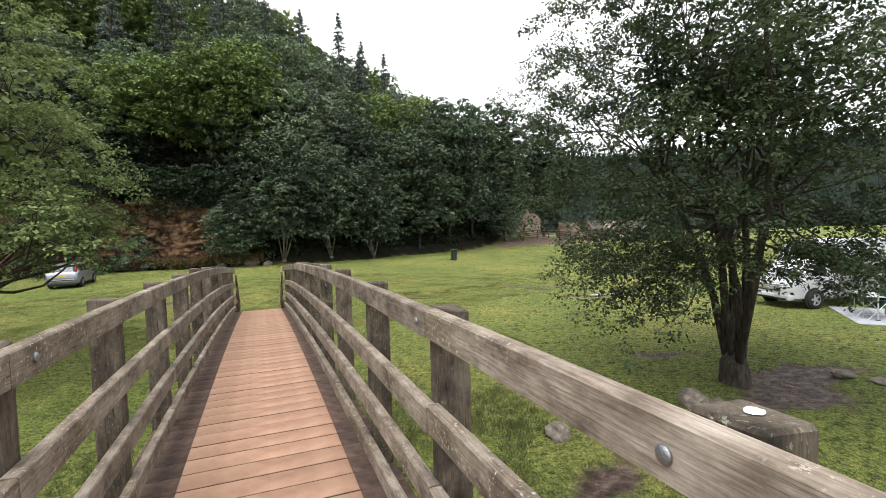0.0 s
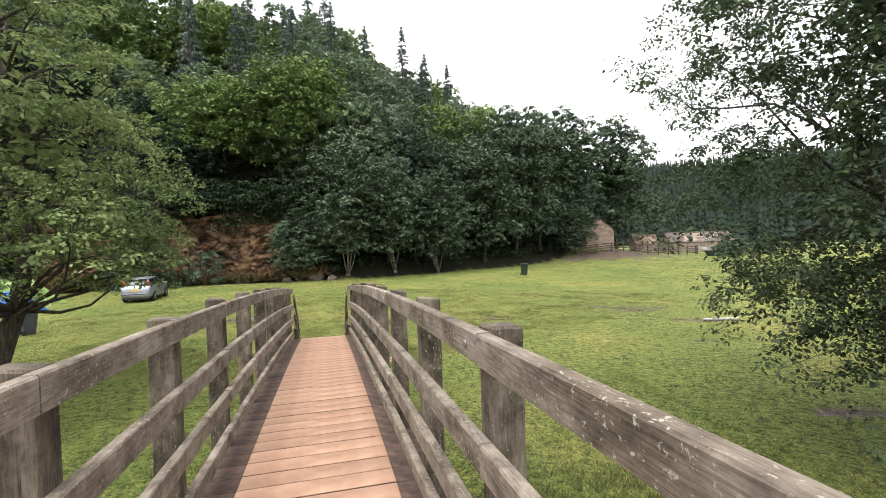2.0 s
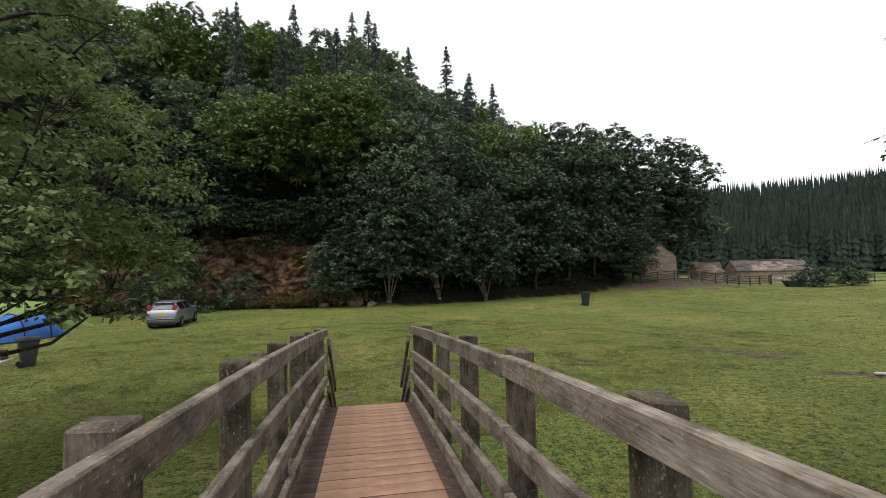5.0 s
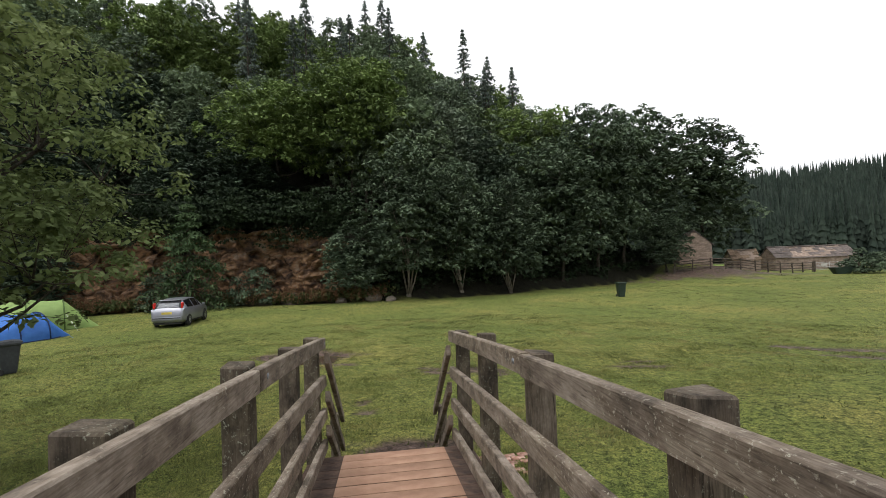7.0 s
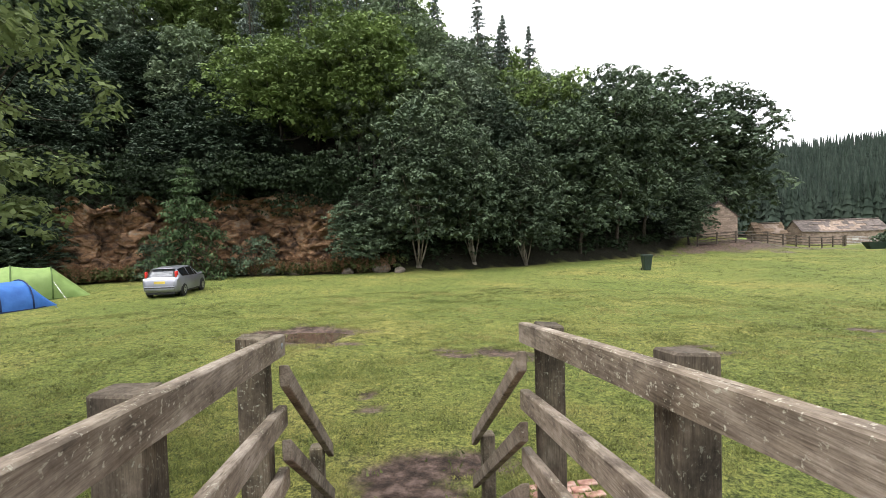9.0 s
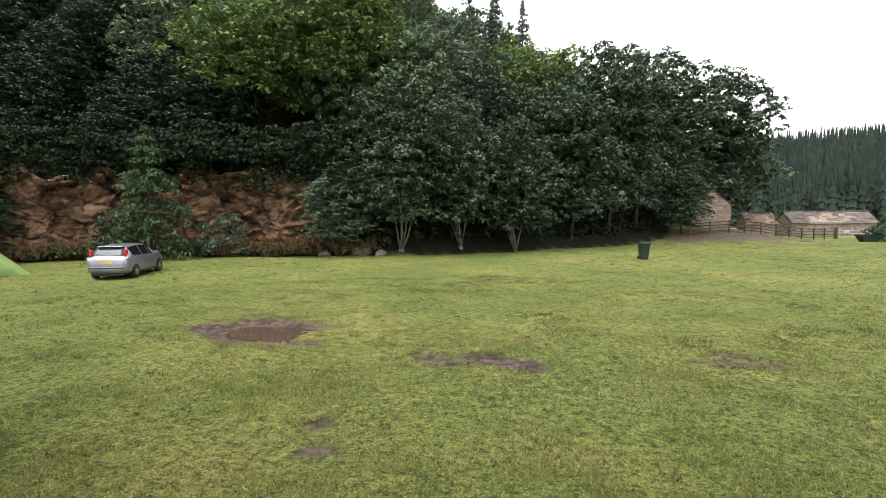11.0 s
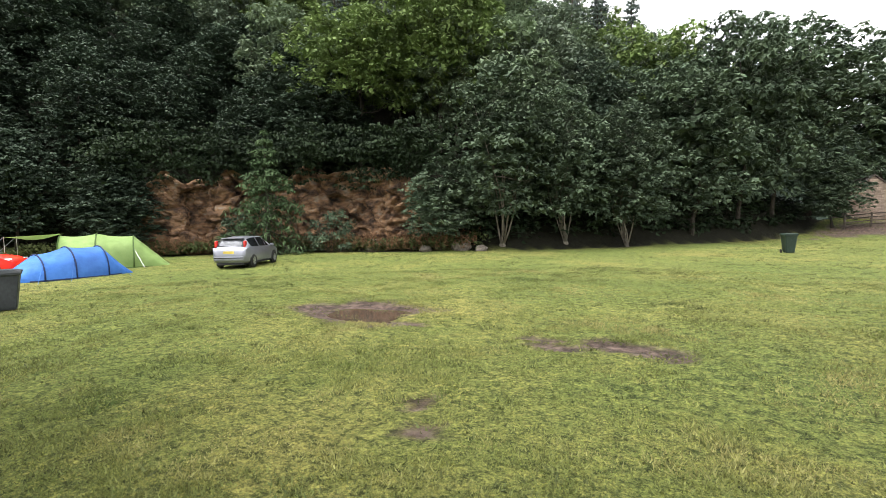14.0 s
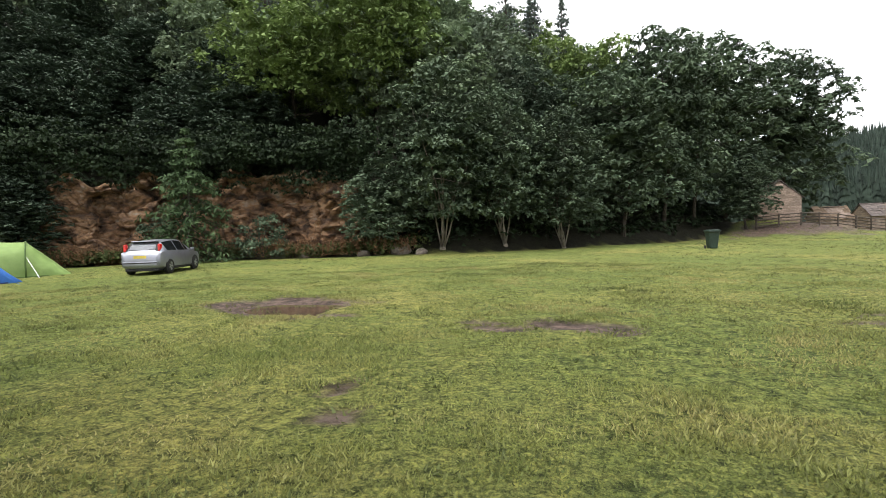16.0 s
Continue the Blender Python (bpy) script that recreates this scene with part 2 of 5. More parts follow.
def edge_distance(x, y):
    """Metres beyond the line where field turns into wooded hill (minus: on the field side)."""
    x, y = np.asarray(x, float), np.asarray(y, float)
    best = np.full(x.shape, 1e9)
    sign = np.ones(x.shape)
    for (ax, ay), (bx, by) in zip(EDGE, EDGE[1:]):
        dx, dy = bx - ax, by - ay
        u = np.clip(((x - ax) * dx + (y - ay) * dy) / (dx * dx + dy * dy), 0, 1)
        ex, ey = x - ax - u * dx, y - ay - u * dy
        dist = np.hypot(ex, ey)
        s = np.where(dx * (y - ay) - dy * (x - ax) > 0, 1.0, -1.0)
        near = dist < best - 1e-6
        sign = np.where(near, s, sign)
        best = np.where(near, dist, best)
    return best * sign


def smooth_step(a, b, v):
    v = np.clip((np.asarray(v, float) - a) / (b - a), 0, 1)
    return v * v * (3 - 2 * v)


PUDDLE = (-11.6, 22.2, 1.25, 0.85)
# x, y, half length, half width, turn in degrees
BARE = [(-11.7, 22.2, 1.6, 1.1, 4), (-9.9, 21.5, 0.6, 0.18, -8), (-7.1, 21.2, 0.5, 0.15, -5), (-5.5, 21.0, 0.75, 0.4, -12), (-1.2, 22.1, 0.5, 0.12, 0),
        (-7.6, 17.75, 0.2, 0.16, 20), (-7.3, 17.1, 0.26, 0.2, 0), (-5.9, 14.9, 0.8, 0.5, -20), (7.6, 9.8, 1.3, 0.5, 15), (6.4, 8.6, 1.3, 0.5, 10), (3.2, 7.0, 1.0, 0.5, 40), (2.1, 6.0, 0.7, 0.35, 30), (5.4, 11.6, 0.8, 0.2, 0), (-5.2, 4.6, 1.3, 0.6, 25), (-7.4, 6.4, 0.8, 0.35, 10),
        (4.4, 24.4, 1.7, 0.35, -5), (4.6, 23.2, 1.6, 0.22, -8), (-1.2, 21.6, 0.8, 0.16, 0), (-6.8, 20.8, 0.6, 0.15, -5), (-5.6, 15.6, 0.7, 0.35, 10), (5.2, 17.4, 0.5, 0.12, 0), (14.5, 66.0, 8.5, 3.2, 24), (-4.0, 30.5, 0.6, 0.12, 0), (-13.6, 12.6, 0.6, 0.18, 20), (6.3, 21.1, 0.9, 0.2, 0)]


def height(x, y):
    x, y = np.asarray(x, float), np.asarray(y, float)
    d = edge_distance(x, y)
    s, o = x * AXIS[0] + y * AXIS[1], x * SIDE[0] + y * SIDE[1]
    cliff = smooth_step(-17, -23, x) * smooth_step(-52, -42, x) * smooth_step(60, 40, y)
    rise = np.where(d > 0, 0.7 * d, 0) * smooth_step(150, 60, d) + np.where(d > 0, 0.2 * d, 0) * smooth_step(60, 150, d)
    rise = np.minimum(rise, 75 + 0.05 * d)
    z = rise * (1 - cliff) + cliff * (np.where(d > 0, 5.6, 0) * smooth_step(2.6, 5.0, d) + 0.84 * np.maximum(d - 5, 0) * smooth_step(200, 60, d))
    z += 1.75 * np.exp(-(((x - 11.5) / 7.0) ** 2 + ((y - 71.5) / 7.0) ** 2))
    far = smooth_step(135, 300, y) * smooth_step(-60, 20, x)
    z += far * 30 * (1 + 0.45 * smooth_step(60, 300, x))
    z += 1.65 * smooth_step(-1.0, -2.6, s) * smooth_step(30, 12, abs(o))
    z -= 0.35 * np.exp(-((s - 2.6) / 1.4) ** 2) * smooth_step(20, 8, abs(o))
    z += 0.05 * np.sin(x * 0.35 + 1) * np.cos(y * 0.28) + 0.02 * np.sin(x * 1.3 + y * 0.7) * np.cos(y * 1.1 - x * 0.4)
    z -= 0.10 * np.exp(-(((x - PUDDLE[0]) / PUDDLE[2]) ** 4 + ((y - PUDDLE[1]) / PUDDLE[3]) ** 4))
    return z


LATTICE = np.random.RandomState(2).uniform(-1, 1, (128, 128))


def patchy(x, y, size):
    """Smooth random patches about size metres across, from -1 to 1."""
    u, v = np.asarray(x) / size + 500, np.asarray(y) / size + 500
    i, j = np.floor(u).astype(int), np.floor(v).astype(int)
    f, g = u - i, v - j
    f, g = f * f * (3 - 2 * f), g * g * (3 - 2 * g)
    a = LATTICE[i % 128, j % 128] * (1 - f) + LATTICE[(i + 1) % 128, j % 128] * f
    b = LATTICE[i % 128, (j + 1) % 128] * (1 - f) + LATTICE[(i + 1) % 128, (j + 1) % 128] * f
    return a * (1 - g) + b * g


def ground_z(x, y):
    return float(height(np.array([x]), np.array([y]))[0])


# ---- ground ----
def spaced(lo, hi, step, far_lo, far_hi, grow=1.06):
    mid = list(np.arange(lo, hi + step / 2, step))
    left, right, g = [], [], step
    p = lo
    while p > far_lo:
        g *= grow
        p -= g
        left.append(p)
    p, g = mid[-1], step
    while p < far_hi:
        g *= grow
        p += g
        right.append(p)
    return np.array(left[::-1] + mid + right)


def grass_material():
    mat = bpy.data.materials.new("grass_and_earth")
    mat.use_nodes = True
    n, l = mat.node_tree.nodes, mat.node_tree.links
    b = n["Principled BSDF"]
    b.inputs["Specular IOR Level"].default_value = 0.15
    co = n.new("ShaderNodeTexCoord")

    def noise_at(scale, detail=5.0, rough=0.6):
        nz = n.new("ShaderNodeTexNoise")
        nz.inputs["Scale"].default_value, nz.inputs["Detail"].default_value, nz.inputs["Roughness"].default_value = scale, detail, rough
        l.new(co.outputs["Object"], nz.inputs["Vector"])
        return nz.outputs["Fac"]

    def ramp(src, stops):
        r = n.new("ShaderNodeValToRGB")
        els = r.color_ramp.elements
        while len(els) < len(stops):
            els.new(0.5)
        for e, (p, c) in zip(els, stops):
            e.position, e.color = p, (*c, 1)
        l.new(src, r.inputs["Fac"])
        return r.outputs["Color"]

    def mix(a, c, fac, kind="MIX"):
        m = n.new("ShaderNodeMix")
        m.data_type, m.blend_type = "RGBA", kind
        l.new(fac, m.inputs["Factor"]) if not isinstance(fac, float) else setattr(m.inputs["Factor"], "default_value", fac)
        l.new(a, m.inputs["A"]), l.new(c, m.inputs["B"])
        return m.outputs["Result"]

    def attr(name):
        a = n.new("ShaderNodeAttribute")
        a.attribute_name = name
        return a.outputs["Fac"]

    broad = ramp(noise_at(0.16, 4), [(0.34, (0.09, 0.12, 0.034)), (0.5, (0.136, 0.154, 0.046)), (0.64, (0.215, 0.195, 0.066))])
    tuft = ramp(noise_at(3.2, 8, 0.78), [(0.3, (0.036, 0.064, 0.011)), (0.5, (0.11, 0.134, 0.03)), (0.7, (0.22, 0.205, 0.062))])
    blades = ramp(noise_at(24, 8, 0.85), [(0.42, (0.26, 0.28, 0.24)), (0.5, (0.95, 0.95, 0.95)), (0.58, (1.75, 1.7, 1.6))])
    clump = ramp(noise_at(6.5, 9, 0.85), [(0.42, (0.26, 0.32, 0.26)), (0.475, (0.88, 0.92, 0.88)), (0.56, (1.45, 1.4, 1.3))])
    green = mix(mix(mix(broad, tuft, 0.4), blades, 0.8, "MULTIPLY"), clump, 0.9, "MULTIPLY")
    earth = ramp(noise_at(5, 8, 0.7), [(0.38, (0.024, 0.016, 0.012)), (0.5, (0.075, 0.05, 0.04)), (0.62, (0.17, 0.12, 0.1))])
    # Leaf litter, its colours pushed near black to hold the canopy's shade.
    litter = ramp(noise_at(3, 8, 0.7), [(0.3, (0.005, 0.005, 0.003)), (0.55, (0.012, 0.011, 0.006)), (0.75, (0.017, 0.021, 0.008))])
    far_grass = ramp(noise_at(0.05, 3), [(0.3, (0.1, 0.14, 0.035)), (0.7, (0.14, 0.175, 0.05))])
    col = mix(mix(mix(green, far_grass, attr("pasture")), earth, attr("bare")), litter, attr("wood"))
    l.new(col, b.inputs["Base Color"])
    rr = n.new("ShaderNodeMapRange")
    rr.inputs["To Min"].default_value, rr.inputs["To Max"].default_value = 0.95, 0.6
    l.new(attr("bare"), rr.inputs["Value"]), l.new(rr.outputs[0], b.inputs["Roughness"])
    bp = n.new("ShaderNodeBump")
    bp.inputs["Strength"].default_value, bp.inputs["Distance"].default_value = 1.0, 0.09
    l.new(noise_at(9, 10, 0.8), bp.inputs["Height"]), l.new(bp.outputs[0], b.inputs["Normal"])
    return mat


def build_ground():
    xs = spaced(-15, 8, 0.19, -750, 750, 1.036)
    ys = spaced(3, 25, 0.19, -300, 1300, 1.036)
    gx, gy = np.meshgrid(xs, ys)
    gz = height(gx, gy)
    nx, ny = len(xs), len(ys)
    jitter = np.random.RandomState(3)
    bare = np.zeros(gx.shape)
    for cx, cy, a, c, turn in BARE:
        r = radians(turn)
        u, v = (gx - cx) * math.cos(r) + (gy - cy) * math.sin(r), -(gx - cx) * math.sin(r) + (gy - cy) * math.cos(r)
        q = np.sqrt((u / a) ** 2 + (v / c) ** 2)
        wob = 1.0 * patchy(gx, gy, 0.55 if a < 3 else 2.0) + 0.5 * patchy(gx + 9, gy, 0.22) + jitter.uniform(-0.25, 0.25, gx.shape)
        bare = np.maximum(bare, smooth_step(1.25, 0.8, q + wob * 0.5))
    gz -= 0.035 * bare
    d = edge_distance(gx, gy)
    # litter and its painted shade begin a little out on the field
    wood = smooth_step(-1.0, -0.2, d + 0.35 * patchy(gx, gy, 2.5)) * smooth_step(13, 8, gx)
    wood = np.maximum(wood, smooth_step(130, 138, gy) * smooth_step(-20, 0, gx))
    pasture = smooth_step(88, 95, gy) * smooth_step(5, 25, gx)
    verts = np.stack([gx, gy, gz], -1).reshape(-1, 3)
    i = (np.arange(ny - 1)[:, None] * nx + np.arange(nx - 1)[None]).ravel()
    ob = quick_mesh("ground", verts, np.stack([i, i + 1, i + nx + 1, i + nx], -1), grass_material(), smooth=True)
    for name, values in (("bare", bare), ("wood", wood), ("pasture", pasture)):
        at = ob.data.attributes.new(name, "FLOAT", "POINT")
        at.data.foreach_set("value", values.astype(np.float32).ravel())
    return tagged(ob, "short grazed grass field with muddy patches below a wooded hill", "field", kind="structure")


ground = build_ground()

# ---- footbridge ----
RAIL_IN_R, RAIL_IN_L, DECK_END = 0.532, -0.63, 13.2
TOPS = (1.10, 0.755, 0.45, 0.17)


def rail_top(s):
    return 3.114 - 0.006 * s - 0.00383 * s * s


def deck_z(s):
    return rail_top(s) - 1.10


def beam_along(s0, s1, x0, x1, z_of, h, steps=5, bevel=0.006):
    """A board that follows the bridge's curve: its top at z_of(s)."""
    bm = bmesh.new()
    ring = []
    for k in range(steps + 1):
        s = s0 + (s1 - s0) * k / steps
        t = z_of(s)
        ring.append([bm.verts.new(v) for v in ((x0, s, t - h), (x1, s, t - h), (x1, s, t - bevel), (x1 - bevel * (1 if x1 > x0 else -1), s, t), (x0 + bevel, s, t), (x0, s, t - bevel))])
    for a, c in zip(ring, ring[1:]):
        for k in range(6):
            bm.faces.new((a[k], c[k], c[(k + 1) % 6], a[(k + 1) % 6]))
    bm.faces.new(ring[0]), bm.faces.new(ring[-1][::-1])
    bmesh.ops.recalc_face_normals(bm, faces=bm.faces)
    return bm


def build_bridge():
    bridge = empty("footbridge", pose(0, 0, 0, 0, 0, 21.5), "weathered timber footbridge with a slightly arched coated plank deck", "footbridge")
    rng = random.Random(4)
    # planks
    pitch, s = 0.2025, -3.0
    plank = coat = None
    while s + pitch <= DECK_END + 0.01:
        mid = s + pitch / 2
        slope = math.atan(-0.005 - 2 * 0.00383 * mid)
        m = pose(0, mid, deck_z(mid) - 0.004 + rng.uniform(-0.0015, 0.0015), math.degrees(slope), 0, rng.uniform(-0.15, 0.15))
        if plank is None:
            plank = part("plank", box(-0.8, 0.71, -0.0995, 0.0995, -0.04, 0, 0.006), M_DECK_EDGE, bridge)
            coat = part("coating", box(-0.49, 0.45, -0.095, 0.095, 0, 0.004, 0.002), M_DECK, plank, "pinkish anti-slip coating")
            ob = plank
        else:
            ob = new("plank", plank.data)
            ob.parent = bridge
            c = new("coating", coat.data)
            c.parent = ob
            tagged(c, "pinkish anti-slip coating")
        ob.matrix_local = m
        s += pitch
    # beams under the deck
    for x0, x1 in ((-0.78, -0.6), (0.53, 0.69), (-0.08, 0.08)):
        part("beam", beam_along(-3, 13.2, x0, x1, lambda s: deck_z(s) - 0.048, 0.28, 16), M_POST, bridge)
    for side, inner, joints in ((1, RAIL_IN_R, (-3.0, -0.75, 1.56, 3.9, 6.22, 8.52, 10.82, 13.2)), (-1, RAIL_IN_L, (-3.0, -0.76, 1.56, 3.88, 6.2, 8.52, 10.84, 13.2))):
        a, c = (inner, inner + 0.05 * side)
        x0, x1 = min(a, c), max(a, c)
        for row, top in enumerate(TOPS):
            hgt = (0.1, 0.1, 0.095, 0.09)[row]
            for j0, j1 in zip(joints, joints[1:]):
                w = rng.uniform(-0.006, 0.006)
                shift = 0.0 if j1 > 13 else rng.uniform(-0.01, 0.01)
                part("rail", beam_along(j0 + 0.003 + shift * 0, j1 - 0.003, x0 + w * 0.3, x1 + w * 0.3, lambda s: rail_top(s) - 1.10 + top + w, hgt, 6), M_RAIL, bridge)
        # posts, bolted on outside the rails
        stops = (-2.9, -1.85, -0.72, 0.45, 1.6, 2.75, 3.97, 5.12, 6.27, 7.45, 8.57, 9.72, 10.88, 12.0, 13.06) if side > 0 else (-2.9, -1.85, -0.7, 0.5, 1.66, 2.82, 4.02, 5.18, 6.36, 7.56, 8.73, 9.85, 10.92, 12.06, 13.08)
        px0, px1 = (inner + 0.052, inner + 0.17) if side > 0 else (inner - 0.175, inner - 0.052)
        for s in stops:
            z1 = rail_top(s) + (0.015 if s == 0.45 else rng.uniform(0.0, 0.03))
            base = min(deck_z(s) - 0.5, ground_z(*(AXIS * s + SIDE * (px0 + px1) / 2)) - 0.15)
            bm = box(px0, px1, s - 0.058, s + 0.058, base, z1, 0.007, 1)
            for v in bm.verts:
                if v.co.z > z1 - 0.05:
                    v.co.z += 0.012 * noise.noise(v.co * 9) - 0.012 * ((v.co.x - px0) / 0.15)
                v.co += 0.004 * noise.noise_vector(v.co * 3)
            post = part("post", bm, M_POST, bridge)
            for top in TOPS[:1] if min(abs(s - j) for j in joints) < 0.12 or s == 0.45 else ():
                sign = -side
                bm = bmesh.new()
                bmesh.ops.create_uvsphere(bm, u_segments=14, v_segments=7, radius=0.015, matrix=Matrix.Translation((inner - 0.001 * side, s + 0.05, rail_top(s) - 1.10 + top - 0.052)) @ Matrix.Diagonal((0.45, 1, 1, 1)))
                part("bolt_head", bm, M_STEEL, post, "domed galvanised bolt head", True)
    return bridge


bridge = build_bridge()


def build_steps():
    """Timber steps from the end of the deck down to the grass, with three sloping rails a side."""
    steps = empty("steps", pose(0, 0, 0, 0, 0, 21.5), "timber steps with three sloping handrails down to the grass", "steps")
    n, run = 7, 0.25
    foot = ground_z(*(AXIS * (DECK_END + 1.6)))
    rise = (deck_z(DECK_END) - foot) / n
    for k in range(1, n):
        z, s = deck_z(DECK_END) - rise * k, DECK_END + run * (k - 1)
        part("tread", box(-0.58, 0.56, s + 0.002, s + run + 0.02, z - 0.045, z, 0.006), M_DECK_EDGE, steps)
    slope = -rise / run
    for side, x in ((-1, RAIL_IN_L), (1, RAIL_IN_R)):
        a, c = sorted((x, x - 0.045 * side))
        part("stringer", sloped(a, c, DECK_END + 0.01, DECK_END + 1.55, deck_z(DECK_END) - 0.1, slope, 0.24), M_POST, steps)
        for top in TOPS[:3]:
            part("handrail", sloped(a, c, DECK_END - 0.14, DECK_END + 1.28, deck_z(DECK_END) + top - 0.11, slope, 0.1), M_RAIL, steps)
        px = sorted((x + 0.002 * side, x + 0.10 * side))
        s = DECK_END + 1.12
        part("post", box(px[0], px[1], s - 0.05, s + 0.05, foot - 0.1, deck_z(DECK_END) + 1.10 - 0.2 + slope * 1.2, 0.01), M_POST, steps)
    return steps


def sloped(x0, x1, s0, s1, z0, slope, h):
    bm = bmesh.new()
    vs = [bm.verts.new((x, s, z0 + slope * (s - s0) + dz)) for x in (x0, x1) for s, dz in ((s0, 0), (s1, 0), (s1, -h), (s0, -h))]
    for f in ((0, 1, 2, 3), (7, 6, 5, 4), (0, 4, 5, 1), (1, 5, 6, 2), (2, 6, 7, 3), (3, 7, 4, 0)):
        bm.faces.new([vs[i] for i in f])
    bmesh.ops.bevel(bm, geom=bm.edges[:], offset=0.005, segments=1, affect="EDGES")
    bmesh.ops.recalc_face_normals(bm, faces=bm.faces)
    return bm


steps = build_steps()


def brick_rubble():
    """Old bricks trodden into the earth beside the foot of the steps."""
    patch = empty("brick_paving", pose(-4.25, 15.0, ground_z(-4.25, 15.0), 0, 0, 21.5), "worn pinkish brick paving trodden into earth beside the steps", "paving")
    rng = random.Random(14)
    brick = None
    for i in range(4):
        for j in range(6):
            if rng.random() < 0.15:
                continue
            if brick is None:
                ob = brick = part("brick", box(-0.105, 0.105, -0.05, 0.05, -0.05, 0.02, 0.01), M_BRICK, patch)
            else:
                ob = new("brick", brick.data)
                ob.parent = patch
            ob.matrix_local = pose(-0.36 + 0.235 * i + 0.11 * (j % 2) + rng.uniform(-0.02, 0.02), -0.33 + 0.125 * j, rng.uniform(-0.005, 0.015), rng.uniform(-5, 5), rng.uniform(-5, 5), rng.uniform(-9, 9))


brick_rubble()


# ---- trees ----
def leaf_cloud(rng, centres, radii, count, size, flat=0.5, droop=0.25, broad=1.0):
    """Leaves round each centre: folded four-sided blades that face mostly upwards and outwards."""
    n = len(centres) * count
    c = np.repeat(np.asarray(centres), count, 0)
    r = np.repeat(np.asarray(radii), count, 0)
    way = rng.normal(size=(n, 3))
    way /= np.linalg.norm(way, axis=1, keepdims=True)
    way[:, 2] = np.where(way[:, 2] < -0.35, -way[:, 2], way[:, 2])
    rad = rng.uniform(0.35, 1.0, (n, 1)) ** 0.6
    p = c + way * rad * r
    up = np.stack([way[:, 0] * 0.85, way[:, 1] * 0.85, np.full(n, 0.75)], -1) + rng.normal(scale=flat, size=(n, 3))
    up /= np.linalg.norm(up, axis=1, keepdims=True)
    out = way + rng.normal(scale=0.6, size=(n, 3)) - np.array([0, 0, droop])
    out -= up * np.sum(out * up, 1, keepdims=True)
    out /= np.linalg.norm(out, axis=1, keepdims=True) + 1e-9
    side = np.cross(up, out)
    L = size * rng.uniform(0.6, 1.25, (n, 1))
    W = L * broad * rng.uniform(0.55, 0.8, (n, 1))
    v = np.stack([p - out * L * 0.5, p + side * W * 0.5 + up * L * 0.1, p + out * L * 0.5 - up * L * 0.08, p - side * W * 0.5 + up * L * 0.1], 1)
    f = np.arange(n * 4).reshape(n, 4)
    return v.reshape(-1, 3), f


def bent(rng, a, b, sag=0.08, steps=4):
    a, b = Vector(a), Vector(b)
    ln = (b - a).length
    bow, twist = Vector(rng.normal(scale=sag * ln, size=3)), Vector(rng.normal(scale=sag * ln * 0.35, size=3))
    pts = []
    for k in range(steps + 1):
        u = k / steps
        pts.append(a.lerp(b, u) + bow * math.sin(math.pi * u) + twist * math.sin(2 * math.pi * u))
    return pts


def tufts(rng, centres, radius, count, size, quads=False, narrow=0.72):
    """Small domed sprays of leaves round each centre, the leaves lying mostly flat with drooping tips."""
    n = len(centres) * count
    c = np.repeat(np.asarray(centres, float), count, 0)
    r = np.repeat(np.broadcast_to(np.asarray(radius, float), (len(centres),)), count)[:, None]
    way = rng.normal(size=(n, 3)) + (0, 0, 0.55)
    way /= np.linalg.norm(way, axis=1, keepdims=True)
    p = c + way * r * rng.uniform(0.35, 1.0, (n, 1)) * (1, 1, 0.6)
    up = way * 0.55 + (0, 0, 0.75) + rng.normal(scale=0.33, size=(n, 3))
    up /= np.linalg.norm(up, axis=1, keepdims=True)
    out = way * (1, 1, 0.3) + rng.normal(scale=0.5, size=(n, 3)) - (0, 0, 0.35)
    out -= up * np.sum(out * up, 1, keepdims=True)
    out /= np.linalg.norm(out, axis=1, keepdims=True) + 1e-9
    side = np.cross(up, out)
    L = size * rng.uniform(0.65, 1.25, (n, 1))
    W = L * narrow * rng.uniform(0.8, 1.15, (n, 1))
    if quads:
        v = np.stack([p - out * L * 0.5, p + side * W * 0.5 + out * L * 0.08, p + out * L * 0.5 - up * L * 0.12, p - side * W * 0.5 + out * L * 0.08], 1)
    else:
        v = np.stack([p + side * W * 0.5 - out * L * 0.35, p + out * L * 0.65 - up * L * 0.1, p - side * W * 0.5 - out * L * 0.35], 1)
    k = v.shape[1]
    return v.reshape(-1, 3), np.arange(n * k).reshape(n, k)


